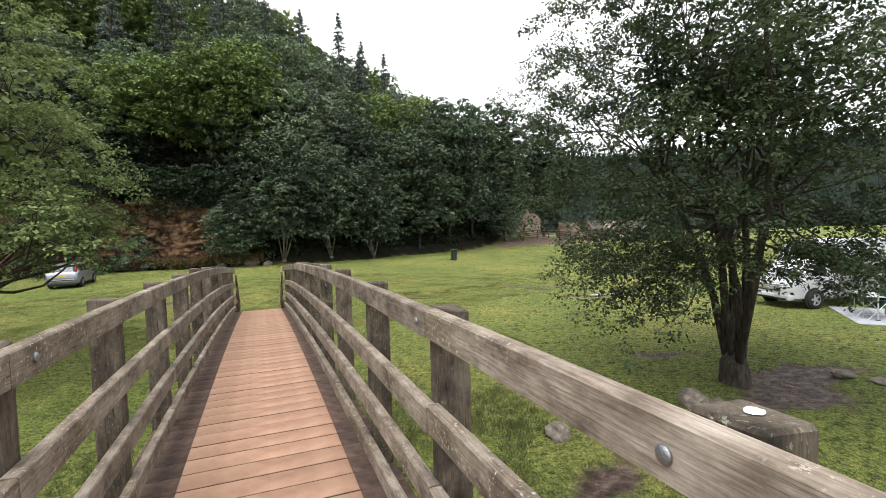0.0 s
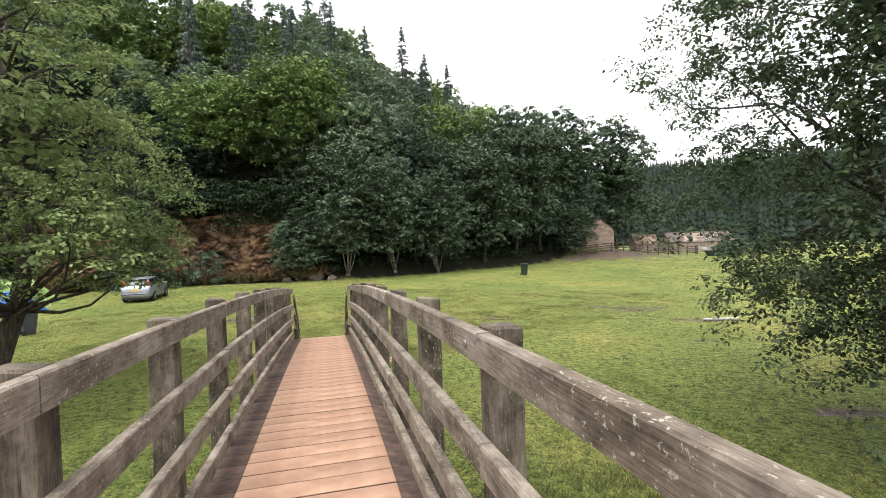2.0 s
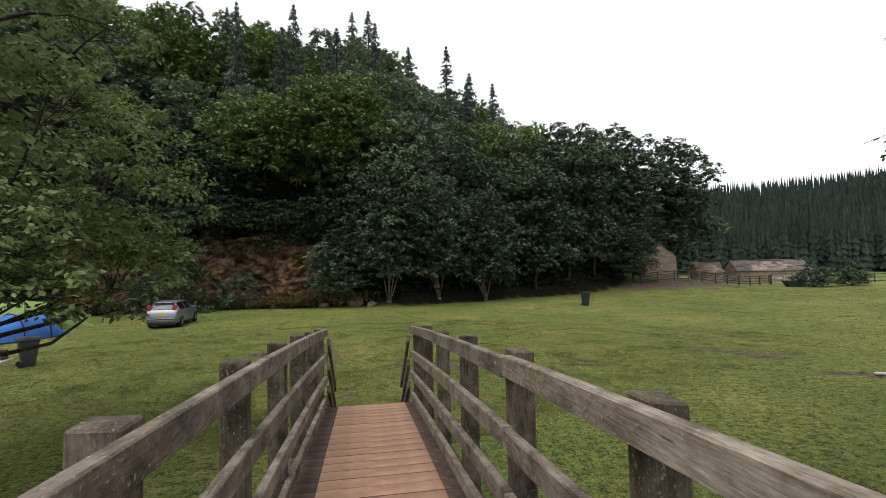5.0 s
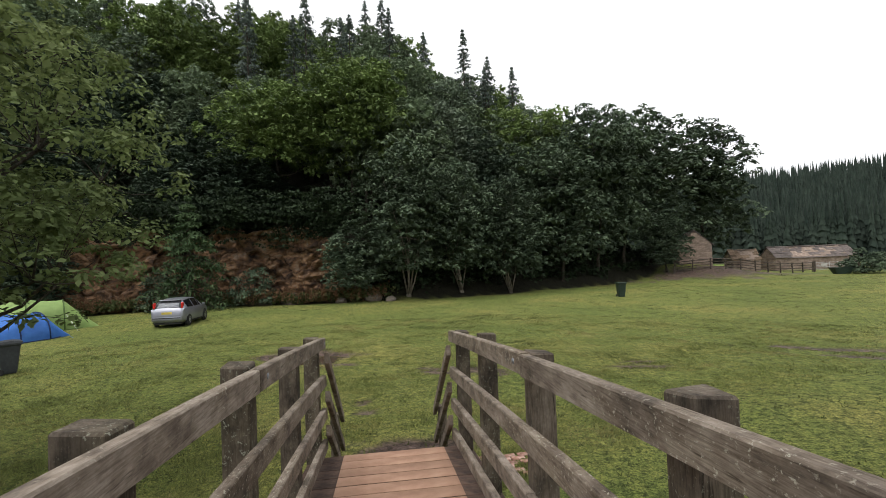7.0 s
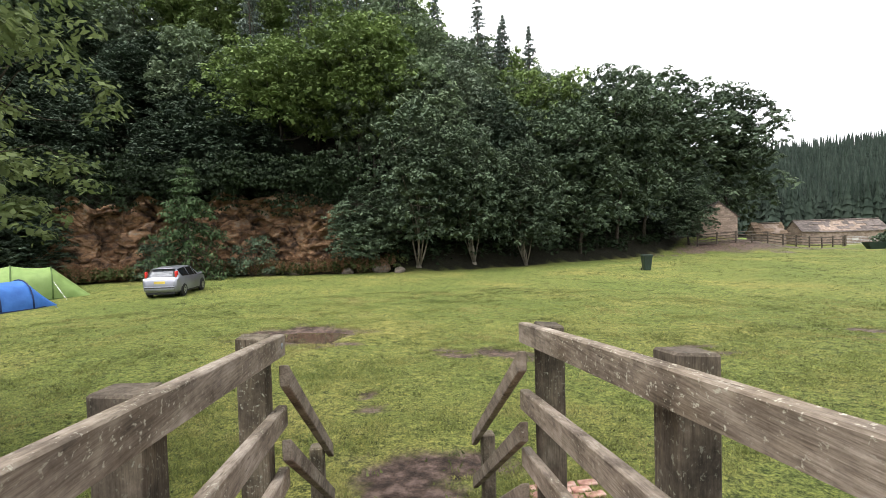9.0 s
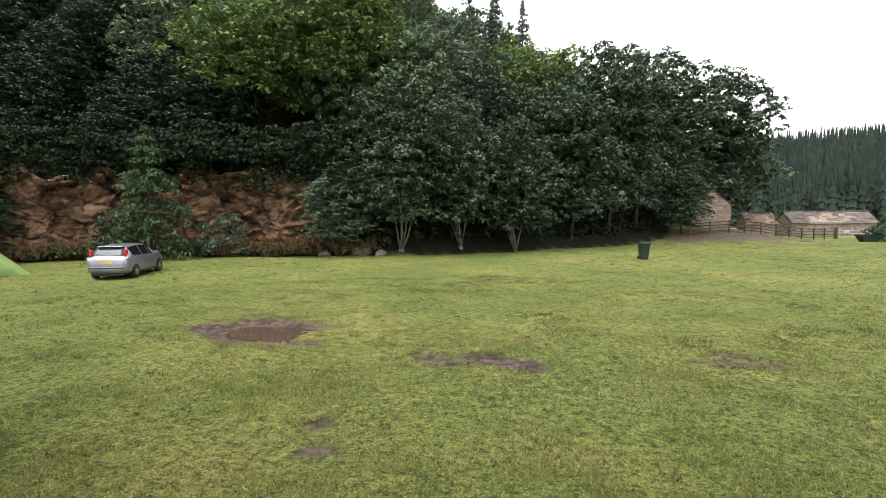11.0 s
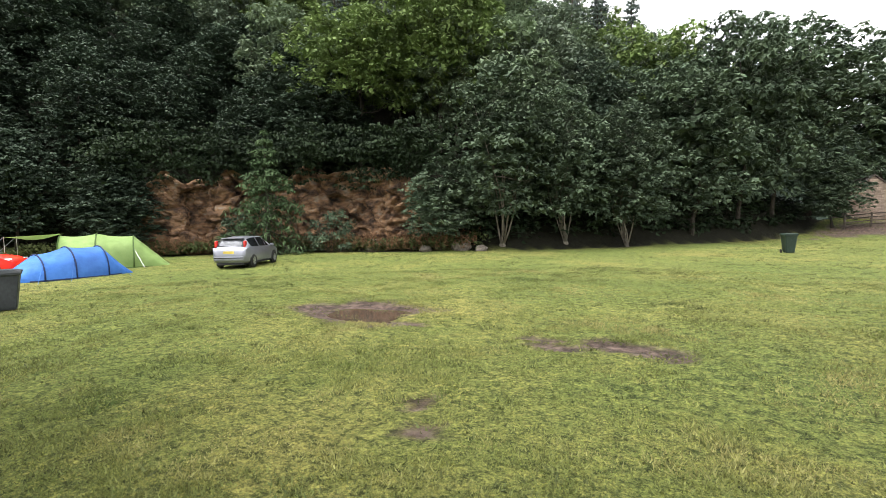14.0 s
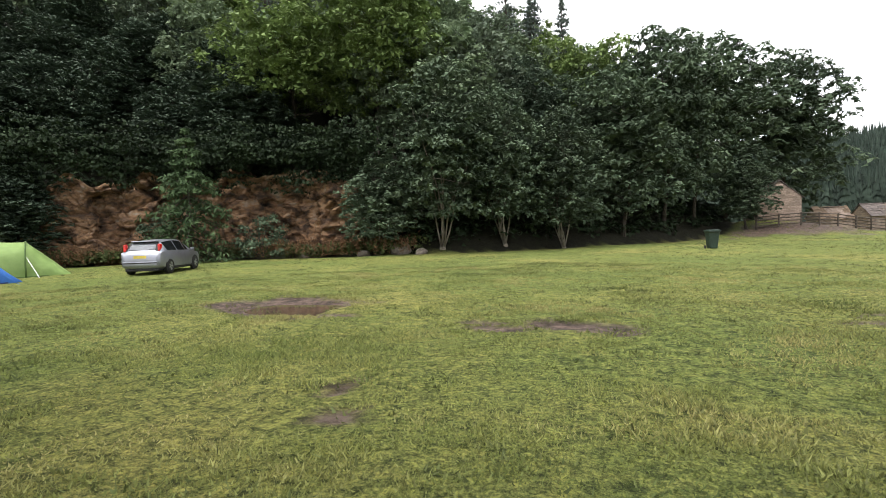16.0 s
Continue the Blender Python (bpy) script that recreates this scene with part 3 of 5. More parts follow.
def broadleaf(seed, tall, radius, low, leaf, mat, bark=None, trunk=0.22, stems=1, boughs=46, sprays=12, per=18, name="tree", label="", group="", wide=1.0, inner=500,
              pad=0.34, stem_low=0.1, skirt=(), quads=False, limbs=16, spray=0.3, hollow=0.5, narrow=0.72, sag=0.3, gnarl=1.0, limb=0.34):
    """Trunk with limbs up to a crown of flattened boughs in tiers, each a dome of leaf sprays with a dark gap below it, between the heights low and tall."""
    rng = np.random.RandomState(seed)
    tree = empty(name, Matrix(), label, "tree", group)
    zc, rz = (tall + low) / 2, (tall - low) / 2

    def inside(lo, hi):
        w = rng.normal(size=3)
        w /= np.linalg.norm(w)
        k = rng.uniform(lo, hi)
        flat = math.hypot(w[0], w[1]) + 1e-6
        body = math.sqrt(max(0.0, 1 - abs(w[2]) ** (4.0 if w[2] < 0 else 2.4))) / flat * radius * k
        return np.array([w[0] * body, w[1] * body * wide, zc + w[2] * rz * rng.uniform(0.8, 0.96) * (1 if lo > 0.1 else k)])

    lumps, tries = [], 0
    while len(lumps) < boughs:
        p = inside(hollow, 0.86)
        tries += 1
        if tries > 40 * boughs or all(np.linalg.norm((p - q) * (1, 1, 1.5)) > radius * 2.5 / boughs ** 0.5 for q in lumps):
            lumps.append(p)
    for turn, off, z in skirt:
        lumps.append(np.array([off * math.cos(radians(turn)), off * math.sin(radians(turn)), z]))
    cs, rs = [], []
    for b in lumps:
        away = b[:2] / (np.linalg.norm(b[:2]) + 1e-6)
        rp = radius * pad * rng.uniform(0.7, 1.25)
        lift = 0.5 + 0.3 * max(0.0, (b[2] - zc) / rz)
        for _ in range(sprays):
            q, a = math.sqrt(rng.rand()), rng.uniform(0, 2 * math.pi)
            dx, dy = rp * q * math.cos(a), rp * q * math.sin(a)
            z = lift * rp * (1 - q * q) - sag * (dx * away[0] + dy * away[1]) - 0.12 * rp * q + rng.normal() * 0.06 * rp
            cs.append(b + (dx, dy, z)), rs.append(rp * spray * rng.uniform(0.75, 1.25))
    v, f = tufts(rng, cs, rs, per, leaf, quads, narrow)
    if inner:
        iv, jf = tufts(rng, [inside(0.05, hollow + 0.12) for _ in range(inner // 4)], radius * 0.12, 4, leaf * 2.2, quads, 0.8)
        f = np.concatenate([f, jf + len(v)])
        v = np.concatenate([v, iv])
    bm = bmesh.new()
    top = Vector((0.05 * radius, 0, tall * 0.82))
    base_z = -0.3
    bases = []
    for k in range(stems):
        a = 2 * math.pi * k / stems + seed
        off = Vector((math.cos(a), math.sin(a), 0)) * (0 if stems == 1 else trunk * 0.8)
        end = top + (Vector((math.cos(a), math.sin(a), 0)) * radius * rng.uniform(0.2, 0.55) if stems > 1 else Vector((0, 0, 0)))
        end.z *= 1 if stems == 1 else rng.uniform(0.7, 1.0)
        line = bent(rng, Vector((off.x * 0.6, off.y * 0.6, base_z if stems == 1 else stem_low)), end, 0.035 if stems == 1 else 0.08, 7)
        if stems == 1:
            line[0], line[1] = Vector((0, 0, base_z)), Vector((line[1].x * 0.4, line[1].y * 0.4, line[1].z))
        r0 = trunk if stems == 1 else trunk * 0.36
        rod(line, [r0 * (1.35 if i == 0 and stems == 1 else 1) * (1 - 0.86 * i / 7) for i in range(8)], 9, bm)
        bases.append(line)
    if stems > 1:
        rod([(0, 0, base_z), (0.02, 0, 0.1), (0, 0.02, stem_low + 0.15), (0.02, 0, stem_low + 0.4)], [trunk * 1.5, trunk * 1.25, trunk * 1.05, trunk * 0.6], 12, bm)
    for i in rng.permutation(len(lumps))[:limbs]:
        c = lumps[i]
        line = bases[rng.randint(len(bases))]
        k = min(range((2 if tall < 12 else 1) if stems == 1 else 3, len(line)), key=lambda q: abs(line[q].z - (c[2] - (0.45 if stems == 1 else 1.0) * np.hypot(c[0], c[1]))))
        rr = trunk * (limb if stems == 1 else 0.14)
        way = bent(rng, line[k], c, 0.1 * gnarl, 5)
        rod(way, [rr * (1 - 0.85 * q / 5) for q in range(6)], 5, bm, cap=False)
        if limbs > 30:
            for spot in rng.permutation(sprays)[:5]:
                rod(bent(rng, way[4], cs[i * sprays + spot], 0.12, 3), [rr * 0.24, rr * 0.17, rr * 0.12, rr * 0.06], 4, bm, cap=False)
    part("trunk", bm, bark or M_BARK, tree, "", True)
    quick_mesh("crown", v, f, mat, tree)
    return tree


def conifer(seed, tall, radius, low, mat, rings=16, per=9, name="conifer", label="", droop=0.35, sprigs=7, size=0.5, bark=None, uneven=0.1):
    """Straight tapering stem with whorls of drooping sprays."""
    rng = np.random.RandomState(seed)
    tree = empty(name, Matrix(), label, "conifer")
    bm = rod([(0, 0, -0.4), (0.03, 0, tall * 0.5), (0, 0.02, tall)], [tall * 0.013 + 0.03, tall * 0.008 + 0.02, 0.015], 7)
    cs, rs = [], []
    for i in range(rings):
        u = i / (rings - 1)
        z = low + (tall - low) * u ** 0.9
        reach = radius * (1 - u) ** 0.8 * rng.uniform(0.75, 1.1) + 0.12
        for k in range(per):
            a = 2 * math.pi * (k + rng.uniform(0, 0.8)) / per
            ln = reach * rng.uniform(0.65, 1.1)
            z += rng.uniform(-uneven, uneven) * (1 - u)
            tip = Vector((math.cos(a) * ln, math.sin(a) * ln, z - droop * ln * rng.uniform(0.6, 1.2)))
            if u < 0.9:
                rod([(0, 0, z), tip], [0.035 * (1 - u) + 0.012, 0.006], 4, bm, cap=False)
            for q in range(sprigs):
                w = 0.25 + 0.75 * (q + 0.5) / sprigs
                c = Vector((0, 0, z)).lerp(tip, w)
                cs.append((c.x, c.y, c.z)), rs.append((0.18 * ln + 0.08, 0.18 * ln + 0.08, 0.12))
    v, f = leaf_cloud(rng, cs, rs, 4, size, 0.35, 0.7, 0.4)
    part("trunk", bm, bark or M_BARK, tree, "", True)
    quick_mesh("crown", v, f, mat, tree)
    return tree


def at(x, y, turn=0.0, scale=1.0, sink=0.0, tall=1.0):
    return pose(x, y, ground_z(x, y) - sink, 0, 0, turn) @ Matrix.Diagonal((scale, scale, scale * tall, 1))


def plant_forest():
    dark = "dark green sycamore at the edge of the wooded hill"
    up = "tree on the upper slope of the wooded hill"
    g = "hillside trees"
    kinds = [broadleaf(11, 17, 4.9, 1.8, 0.42, M_LEAF, M_BARK, 0.2, limbs=9, label=dark, group=g, boughs=84, hollow=0.4, sprays=13, per=15, pad=0.36, inner=1000),
             broadleaf(12, 18.5, 5.2, 2.4, 0.42, M_LEAF, M_BARK, 0.24, limbs=9, label=dark, group=g, boughs=84, hollow=0.4, sprays=13, per=15, pad=0.36, inner=1000),
             broadleaf(13, 16, 4.8, 2.0, 0.40, M_LEAF, M_BARK_PALE, 0.24, stems=7, label="many-stemmed dark green sycamore on the wooded hill", group=g, boughs=84, hollow=0.4, sprays=13, per=15, pad=0.36, inner=1000),
             broadleaf(14, 15, 6.0, 7.0, 0.40, M_LEAF_LIGHT, M_BARK, 0.25, label="bright green leafy tree on the wooded hill", group=g, boughs=34, sprays=22, per=19, pad=0.42, hollow=0.35),
             broadleaf(15, 18, 4.4, 3.0, 0.40, M_LEAF_BLUE, M_BARK, 0.2, limbs=9, label="grey-green leafy tree on the wooded hill", group=g, boughs=84, hollow=0.4, sprays=13, per=15, pad=0.38, inner=800),
             conifer(16, 19, 4.2, 2.0, M_NEEDLE, 34, 4, label="thin dark spruce on the skyline of the wooded hill", size=0.5, sprigs=6, droop=0.2, uneven=1.1),
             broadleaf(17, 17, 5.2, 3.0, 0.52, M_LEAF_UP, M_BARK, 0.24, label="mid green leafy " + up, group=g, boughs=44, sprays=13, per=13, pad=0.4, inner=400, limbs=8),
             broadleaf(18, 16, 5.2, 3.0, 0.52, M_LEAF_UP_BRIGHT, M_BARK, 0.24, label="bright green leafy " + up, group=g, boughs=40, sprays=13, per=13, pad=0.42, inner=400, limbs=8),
             broadleaf(23, 17.5, 5.0, 1.8, 0.42, M_LEAF_DARK, M_BARK, 0.22, limbs=9, label="leafy tree above the rock face with deep shade coloured into its leaves", group=g, boughs=84, hollow=0.4, sprays=13, per=15, pad=0.36, inner=1000),
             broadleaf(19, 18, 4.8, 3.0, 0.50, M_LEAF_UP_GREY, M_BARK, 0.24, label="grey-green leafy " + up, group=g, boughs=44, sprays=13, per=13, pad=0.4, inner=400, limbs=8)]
    rng = random.Random(8)
    used = set()
    line = [Vector(p) for p in EDGE[1:12]]

    def put(kind, x, y, scale=1.0, tall=1.0):
        m = at(x, y, rng.uniform(0, 360), scale, 0.1, tall)
        if kind not in used:
            used.add(kind)
            kinds[kind].matrix_basis = m
        else:
            copy_thing(kinds[kind], m)

    # those whose stems can be told apart at the foot of the wood, and the big one beyond the barn
    for kind, x, y, s, t in ((2, -15.3, 44.6, 0.8, 0.95), (2, -7.5, 50.0, 0.82, 1.0), (0, -3.0, 56.5, 0.9, 0.92), (1, 17.3, 80.0, 1.15, 1.0), (1, 8.4, 73.0, 1.08, 0.86), (0, 4.0, 65.5, 1.02, 1.28), (2, -11.5, 47.6, 0.85, 1.05), (0, 0.8, 61.5, 1.0, 1.28), (2, -19.4, 43.2, 0.7, 0.75), (0, 8.8, 66.6, 0.62, 0.75), (3, -23.4, 51.6, 1.0, 1.0), (3, -30.4, 49.4, 1.0, 0.92), (8, -33.0, 46.4, 0.8, 0.72), (6, -17.6, 53.6, 0.85, 0.95), (8, -37.5, 42.6, 0.8, 0.85), (8, -40.3, 33.6, 0.7, 0.8), (8, -31.0, 49.6, 0.75, 0.7)):
        put(kind, x, y, s, t)
    # spruces that stand clear of the ridge, by the height of their tips
    for x, y, tip in ((-37.4, 65.0, 37.6), (-31.7, 68.0, 36.4), (-25.5, 70.6, 38.0), (-15.3, 73.4, 34.6), (-12.0, 73.9, 30.6), (-8.6, 74.3, 28.8), (-42.5, 62.0, 38.5)):
        put(5, x, y, 0.9, (tip - ground_z(x, y)) / 17.1)
    for row, (dist, gap, lo, hi) in enumerate(((2.2, 4.8, 0.65, 0.8), (6.5, 5.5, 0.68, 0.82), (11.5, 5.0, 0.78, 0.95))):
        carry = rng.uniform(0, gap)
        for a, b in zip(line, line[1:]):
            way = b - a
            ln = way.length
            way.normalize()
            nrm = Vector((-way.y, way.x))
            s = carry
            while s < ln:
                p = a + way * (s + rng.uniform(-0.8, 0.8)) + nrm * (dist + rng.uniform(-1.2, 1.2))
                s += gap
                d = float(edge_distance(np.array([p.x]), np.array([p.y]))[0])
                if p.y < 6 or (row > 0 and p.y < 14) or (-39.5 < p.x < -17 and row == 0) or (-35 < p.x < -18.5 and row == 1) or d < 1.2 or (row == 0 and p.x > -17) or p.y > 90:
                    continue
                pick = rng.random()
                kind = 0 if pick < 0.34 else 1 if pick < 0.6 else 2 if pick < 0.72 else 3 if pick < 0.82 else 4
                # the rows behind take the leaf colours paled for haze
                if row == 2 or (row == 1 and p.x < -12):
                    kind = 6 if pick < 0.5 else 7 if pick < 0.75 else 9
                # trees to the left get the leaves with shade in their colour
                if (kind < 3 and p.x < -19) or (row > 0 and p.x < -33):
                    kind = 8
                put(kind, p.x, p.y, rng.uniform(lo, hi), rng.uniform(0.92, 1.14))
            carry = s - ln
    # the upper slope, mostly in the leaf colours paled for haze
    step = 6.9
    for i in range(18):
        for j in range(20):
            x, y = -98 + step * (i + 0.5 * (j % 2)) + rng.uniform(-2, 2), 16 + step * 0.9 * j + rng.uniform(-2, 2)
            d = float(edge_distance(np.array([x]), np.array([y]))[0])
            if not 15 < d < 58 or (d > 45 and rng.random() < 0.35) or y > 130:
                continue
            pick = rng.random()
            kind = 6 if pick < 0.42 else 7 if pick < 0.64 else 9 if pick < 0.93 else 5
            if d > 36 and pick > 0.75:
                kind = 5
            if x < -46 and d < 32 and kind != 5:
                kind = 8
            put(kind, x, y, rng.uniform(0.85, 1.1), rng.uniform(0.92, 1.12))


plant_forest()


def plant_far_hill():
    rng = np.random.RandomState(5)
    n = 4200
    x, y = rng.uniform(8, 260, n), 138 + 170 * rng.uniform(0, 1, n) ** 1.2
    keep = edge_distance(x, y) < -4
    x, y = x[keep], y[keep]
    z = height(x, y)
    vs, sides = [], 6
    ang = 2 * np.pi * np.arange(sides) / sides
    for px, py, pz in zip(x, y, z):
        h, r = rng.uniform(12, 16.5), rng.uniform(1.4, 2.1)
        for k in range(8):
            u0 = 0.08 + 0.11 * k
            apex = np.array([px, py, pz + h * min(1.0, u0 + 0.2)])
            a = ang + rng.uniform(0, 1)
            rim = r * (1.02 - u0) * np.where(np.arange(sides) % 2, 0.6, 1.0) * rng.uniform(0.8, 1.2, sides)
            p = np.stack([px + rim * np.cos(a), py + rim * np.sin(a), pz + h * (u0 - 0.03 * (np.arange(sides) % 2 == 0)) + rng.uniform(-0.3, 0.3, sides)], -1)
            vs.append(np.stack([np.tile(apex, (sides, 1)), p, np.roll(p, -1, 0)], 1).reshape(-1, 3))
    vs = np.concatenate(vs)
    fs = np.arange(len(vs)).reshape(-1, 3)
    ob = quick_mesh("far_woodland", vs, fs, M_FAR_NEEDLE)
    tagged(ob, "dense dark conifer plantation covering the far hillside", "woodland", kind="stuff")


plant_far_hill()

right_tree = broadleaf(21, 10.4, 4.45, 1.5, 0.08, M_LEAF_NEAR, M_BARK, 0.25, stems=8, stem_low=0.42, boughs=150, sprays=18, per=40, pad=0.21, spray=0.32, inner=4000, quads=True, limbs=70, hollow=0.4, narrow=0.6, sag=0.35,
                       skirt=((150, 2.4, 1.7), (135, 2.7, 2.1), (165, 2.2, 1.5), (120, 2.8, 2.4), (140, 2.0, 1.8), (112, 4.0, 4.2), (105, 4.1, 5.2), (120, 4.1, 6.0), (110, 4.0, 7.0), (98, 4.0, 6.2), (115, 3.6, 7.9), (20, 2.9, 2.3), (-10, 3.0, 2.5), (-40, 2.6, 2.2), (55, 2.8, 2.4), (80, 2.6, 2.2), (160, 1.8, 2.0), (145, 1.6, 2.4), (125, 2.0, 2.9), (155, 2.8, 2.3), (140, 2.6, 2.9), (170, 2.4, 2.6), (-100, 2.2, 2.6), (-130, 2.4, 2.6)),
                       label="multi-stemmed alder with dense small leaves beside the footbridge")
right_tree.matrix_basis = at(5.95, 9.5, 40, sink=0.15)
left_tree = broadleaf(25, 10.4, 4.3, 2.4, 0.105, M_LEAF_OAK, M_BARK, 0.25, boughs=64, sprays=18, per=38, pad=0.23, spray=0.27, inner=2400, limb=0.2, quads=True, limbs=64, hollow=0.5, narrow=0.62, sag=0.5, gnarl=1.0, skirt=((45, 3.3, 3.4), (25, 3.3, 3.9), (60, 3.4, 4.2), (40, 3.6, 5.0), (10, 3.2, 3.6), (-15, 3.0, 3.4), (-45, 3.1, 3.2), (-70, 3.4, 3.2), (-100, 3.5, 3.0), (-60, 2.4, 3.0), (-120, 3.2, 2.7), (-85, 2.8, 2.9), (20, 2.4, 3.2), (-30, 3.7, 3.9)), label="oak with yellowish green leaves standing on the grass")
left_tree.matrix_basis = at(-11.9, 11.1, 10, 0.95)


# ---- more materials ----
M_ROCK = material("sandstone", [(0.016, 0.013, 0.011), (0.1, 0.06, 0.038), (0.26, 0.15, 0.08), (0.28, 0.225, 0.175)], 0.85, 0.9, 0.9, fine=0.25, stretch=(1, 1, 1.8), bump_scale=5, distance=0.15, spread=(0.3, 0.68), per_object=0.15)
M_STONE = material("field_stone", [(0.08, 0.066, 0.055), (0.21, 0.18, 0.15)], 9, 0.9, 0.6, distance=0.03)
M_WALL_STONE = material("barn_stone", [(0.13, 0.096, 0.076), (0.235, 0.178, 0.142), (0.33, 0.26, 0.212)], 3, 0.9, 0.5, per_object=0.25, distance=0.03)
M_SLATE = material("old_roof_slab", [(0.04, 0.034, 0.031), (0.11, 0.09, 0.082), (0.22, 0.185, 0.165)], 1.6, 0.85, 0.5, per_object=0.3, distance=0.02)
M_RUST_ROOF = material("rusty_patched_roof", [(0.07, 0.06, 0.048), (0.17, 0.115, 0.075), (0.24, 0.2, 0.155)], 1.2, 0.9, 0.5, per_object=0.35, distance=0.02)
M_FENCE = material("fence_wood", [(0.028, 0.022, 0.018), (0.1, 0.08, 0.062)], 6, 0.9, 0.4, per_object=0.2)
M_BIN = material("grey_bin_plastic", [(0.028, 0.031, 0.035), (0.042, 0.046, 0.05)], 12, 0.5, 0.1)
M_BIN_GREEN = material("dark_green_bin_plastic", [(0.014, 0.026, 0.02), (0.024, 0.04, 0.03)], 12, 0.5, 0.1)
M_SILVER = material("silver_car_paint", [(0.19, 0.195, 0.225), (0.225, 0.23, 0.26)], 3, 0.3, 0, metal=0.55, spec=0.5)
M_RED = material("red_car_paint", [(0.62, 0.018, 0.012), (0.68, 0.025, 0.016)], 3, 0.25, 0, spec=0.5)
M_WHITE = material("white_van_paint", [(0.36, 0.37, 0.39), (0.44, 0.45, 0.47)], 2, 0.25, 0, spec=0.5)
# Grey that puts the shaded side of the van into its paint.
M_VAN_SIDE = material("shade_grey_van_paint", [(0.14, 0.145, 0.155), (0.18, 0.185, 0.195)], 2, 0.3, 0, spec=0.5)
M_TYRE = material("tyre_rubber", [(0.012, 0.012, 0.012), (0.025, 0.024, 0.023)], 20, 0.85, 0.2)
M_RIM = material("alloy_rim", [(0.4, 0.41, 0.42), (0.5, 0.51, 0.52)], 20, 0.35, 0, metal=0.8)
M_TRIM = material("black_plastic_trim", [(0.012, 0.012, 0.013), (0.02, 0.02, 0.021)], 20, 0.6, 0)
M_LAMP_RED = material("red_tail_lamp", [(0.4, 0.01, 0.01), (0.55, 0.02, 0.015)], 20, 0.2, 0, spec=0.6)
M_LAMP = material("clear_headlamp", [(0.55, 0.57, 0.6), (0.7, 0.72, 0.74)], 20, 0.12, 0, spec=0.8)
M_GLASS = material("dark_car_glass", [(0.006, 0.007, 0.008), (0.01, 0.011, 0.012)], 2, 0.12, 0, spec=0.25)
# Base colour lightened to carry the sky's reflection, besides what the glass mirrors.
M_GLASS_REAR = material("sky_paled_rear_glass", [(0.1, 0.108, 0.125), (0.14, 0.148, 0.165)], 2, 0.14, 0, metal=0.3, spec=0.7)
M_PLATE = material("yellow_number_plate", [(0.5, 0.38, 0.06), (0.55, 0.42, 0.08)], 20, 0.5, 0)
M_PLATE_WHITE = material("white_number_plate", [(0.7, 0.7, 0.68), (0.75, 0.75, 0.72)], 20, 0.5, 0)
M_TENT_BLUE = material("blue_tent_nylon", [(0.035, 0.13, 0.42), (0.06, 0.19, 0.55)], 2.2, 0.6, 0.5, bump_scale=3, distance=0.08, sheer=0.2)
M_TENT_NAVY = material("navy_tent_seam", [(0.008, 0.018, 0.06), (0.014, 0.028, 0.09)], 5, 0.7, 0.1)
M_TENT_GREEN = material("lime_tent_nylon", [(0.2, 0.3, 0.09), (0.26, 0.37, 0.12)], 2.2, 0.6, 0.5, bump_scale=3, distance=0.08, sheer=0.25)
M_TENT_OLIVE = material("olive_tent_seam", [(0.05, 0.09, 0.02), (0.07, 0.12, 0.03)], 5, 0.7, 0.1)
M_CAMP_GREEN = material("green_chair_cloth", [(0.008, 0.07, 0.045), (0.012, 0.1, 0.06)], 8, 0.8, 0.1)
M_GREY_CLOTH = material("grey_camp_cloth", [(0.09, 0.09, 0.095), (0.16, 0.16, 0.165)], 8, 0.85, 0.2)
M_ALU = material("aluminium", [(0.5, 0.5, 0.5), (0.6, 0.6, 0.6)], 30, 0.35, 0, metal=0.8)
M_WHITE_PLANK = material("white_painted_board", [(0.3, 0.29, 0.27), (0.5, 0.49, 0.46)], 6, 0.7, 0.2)
M_PAVING = material("grey_groundsheet", [(0.2, 0.215, 0.24), (0.3, 0.315, 0.34)], 5, 0.85, 0.3)
M_BROWN_BOX = material("rusty_brown_steel", [(0.05, 0.026, 0.02), (0.11, 0.06, 0.045)], 8, 0.8, 0.3)
M_CONCRETE = material("pale_concrete", [(0.32, 0.29, 0.26), (0.45, 0.42, 0.38)], 8, 0.9, 0.3)
M_GATE = material("galvanised_gate", [(0.36, 0.36, 0.36), (0.5, 0.5, 0.5)], 8, 0.5, 0, metal=0.5)
M_DROPPING = material("white_bird_dropping", [(0.6, 0.6, 0.56), (0.78, 0.77, 0.73)], 30, 0.8, 0.2)
M_CEDAR = leaf_material("cedar_sprays", (0.03, 0.056, 0.024), (0.075, 0.112, 0.05))
M_WEED = leaf_material("weeds", (0.042, 0.06, 0.022), (0.09, 0.105, 0.038))
M_DOCK = leaf_material("rusty_dock_stalks", (0.085, 0.045, 0.024), (0.17, 0.1, 0.055), 0.1)
M_BLADE = material("grass_blades", [(0.075, 0.105, 0.028), (0.175, 0.19, 0.058), (0.3, 0.268, 0.108)], 0.5, 0.7, 0, fine=0.14, island=0.45, sheer=0.4)


M_TUFT = material("coarse_dark_grass", [(0.05, 0.068, 0.02), (0.088, 0.104, 0.032), (0.13, 0.132, 0.046)], 0.5, 0.8, 0, fine=0.14, island=0.35, sheer=0.15)


def water_material():
    mat = material("muddy_water", [(0.052, 0.035, 0.025), (0.07, 0.048, 0.035)], 0.8, 0.05, 0.02, spec=0.5, bump_scale=3)
    return mat


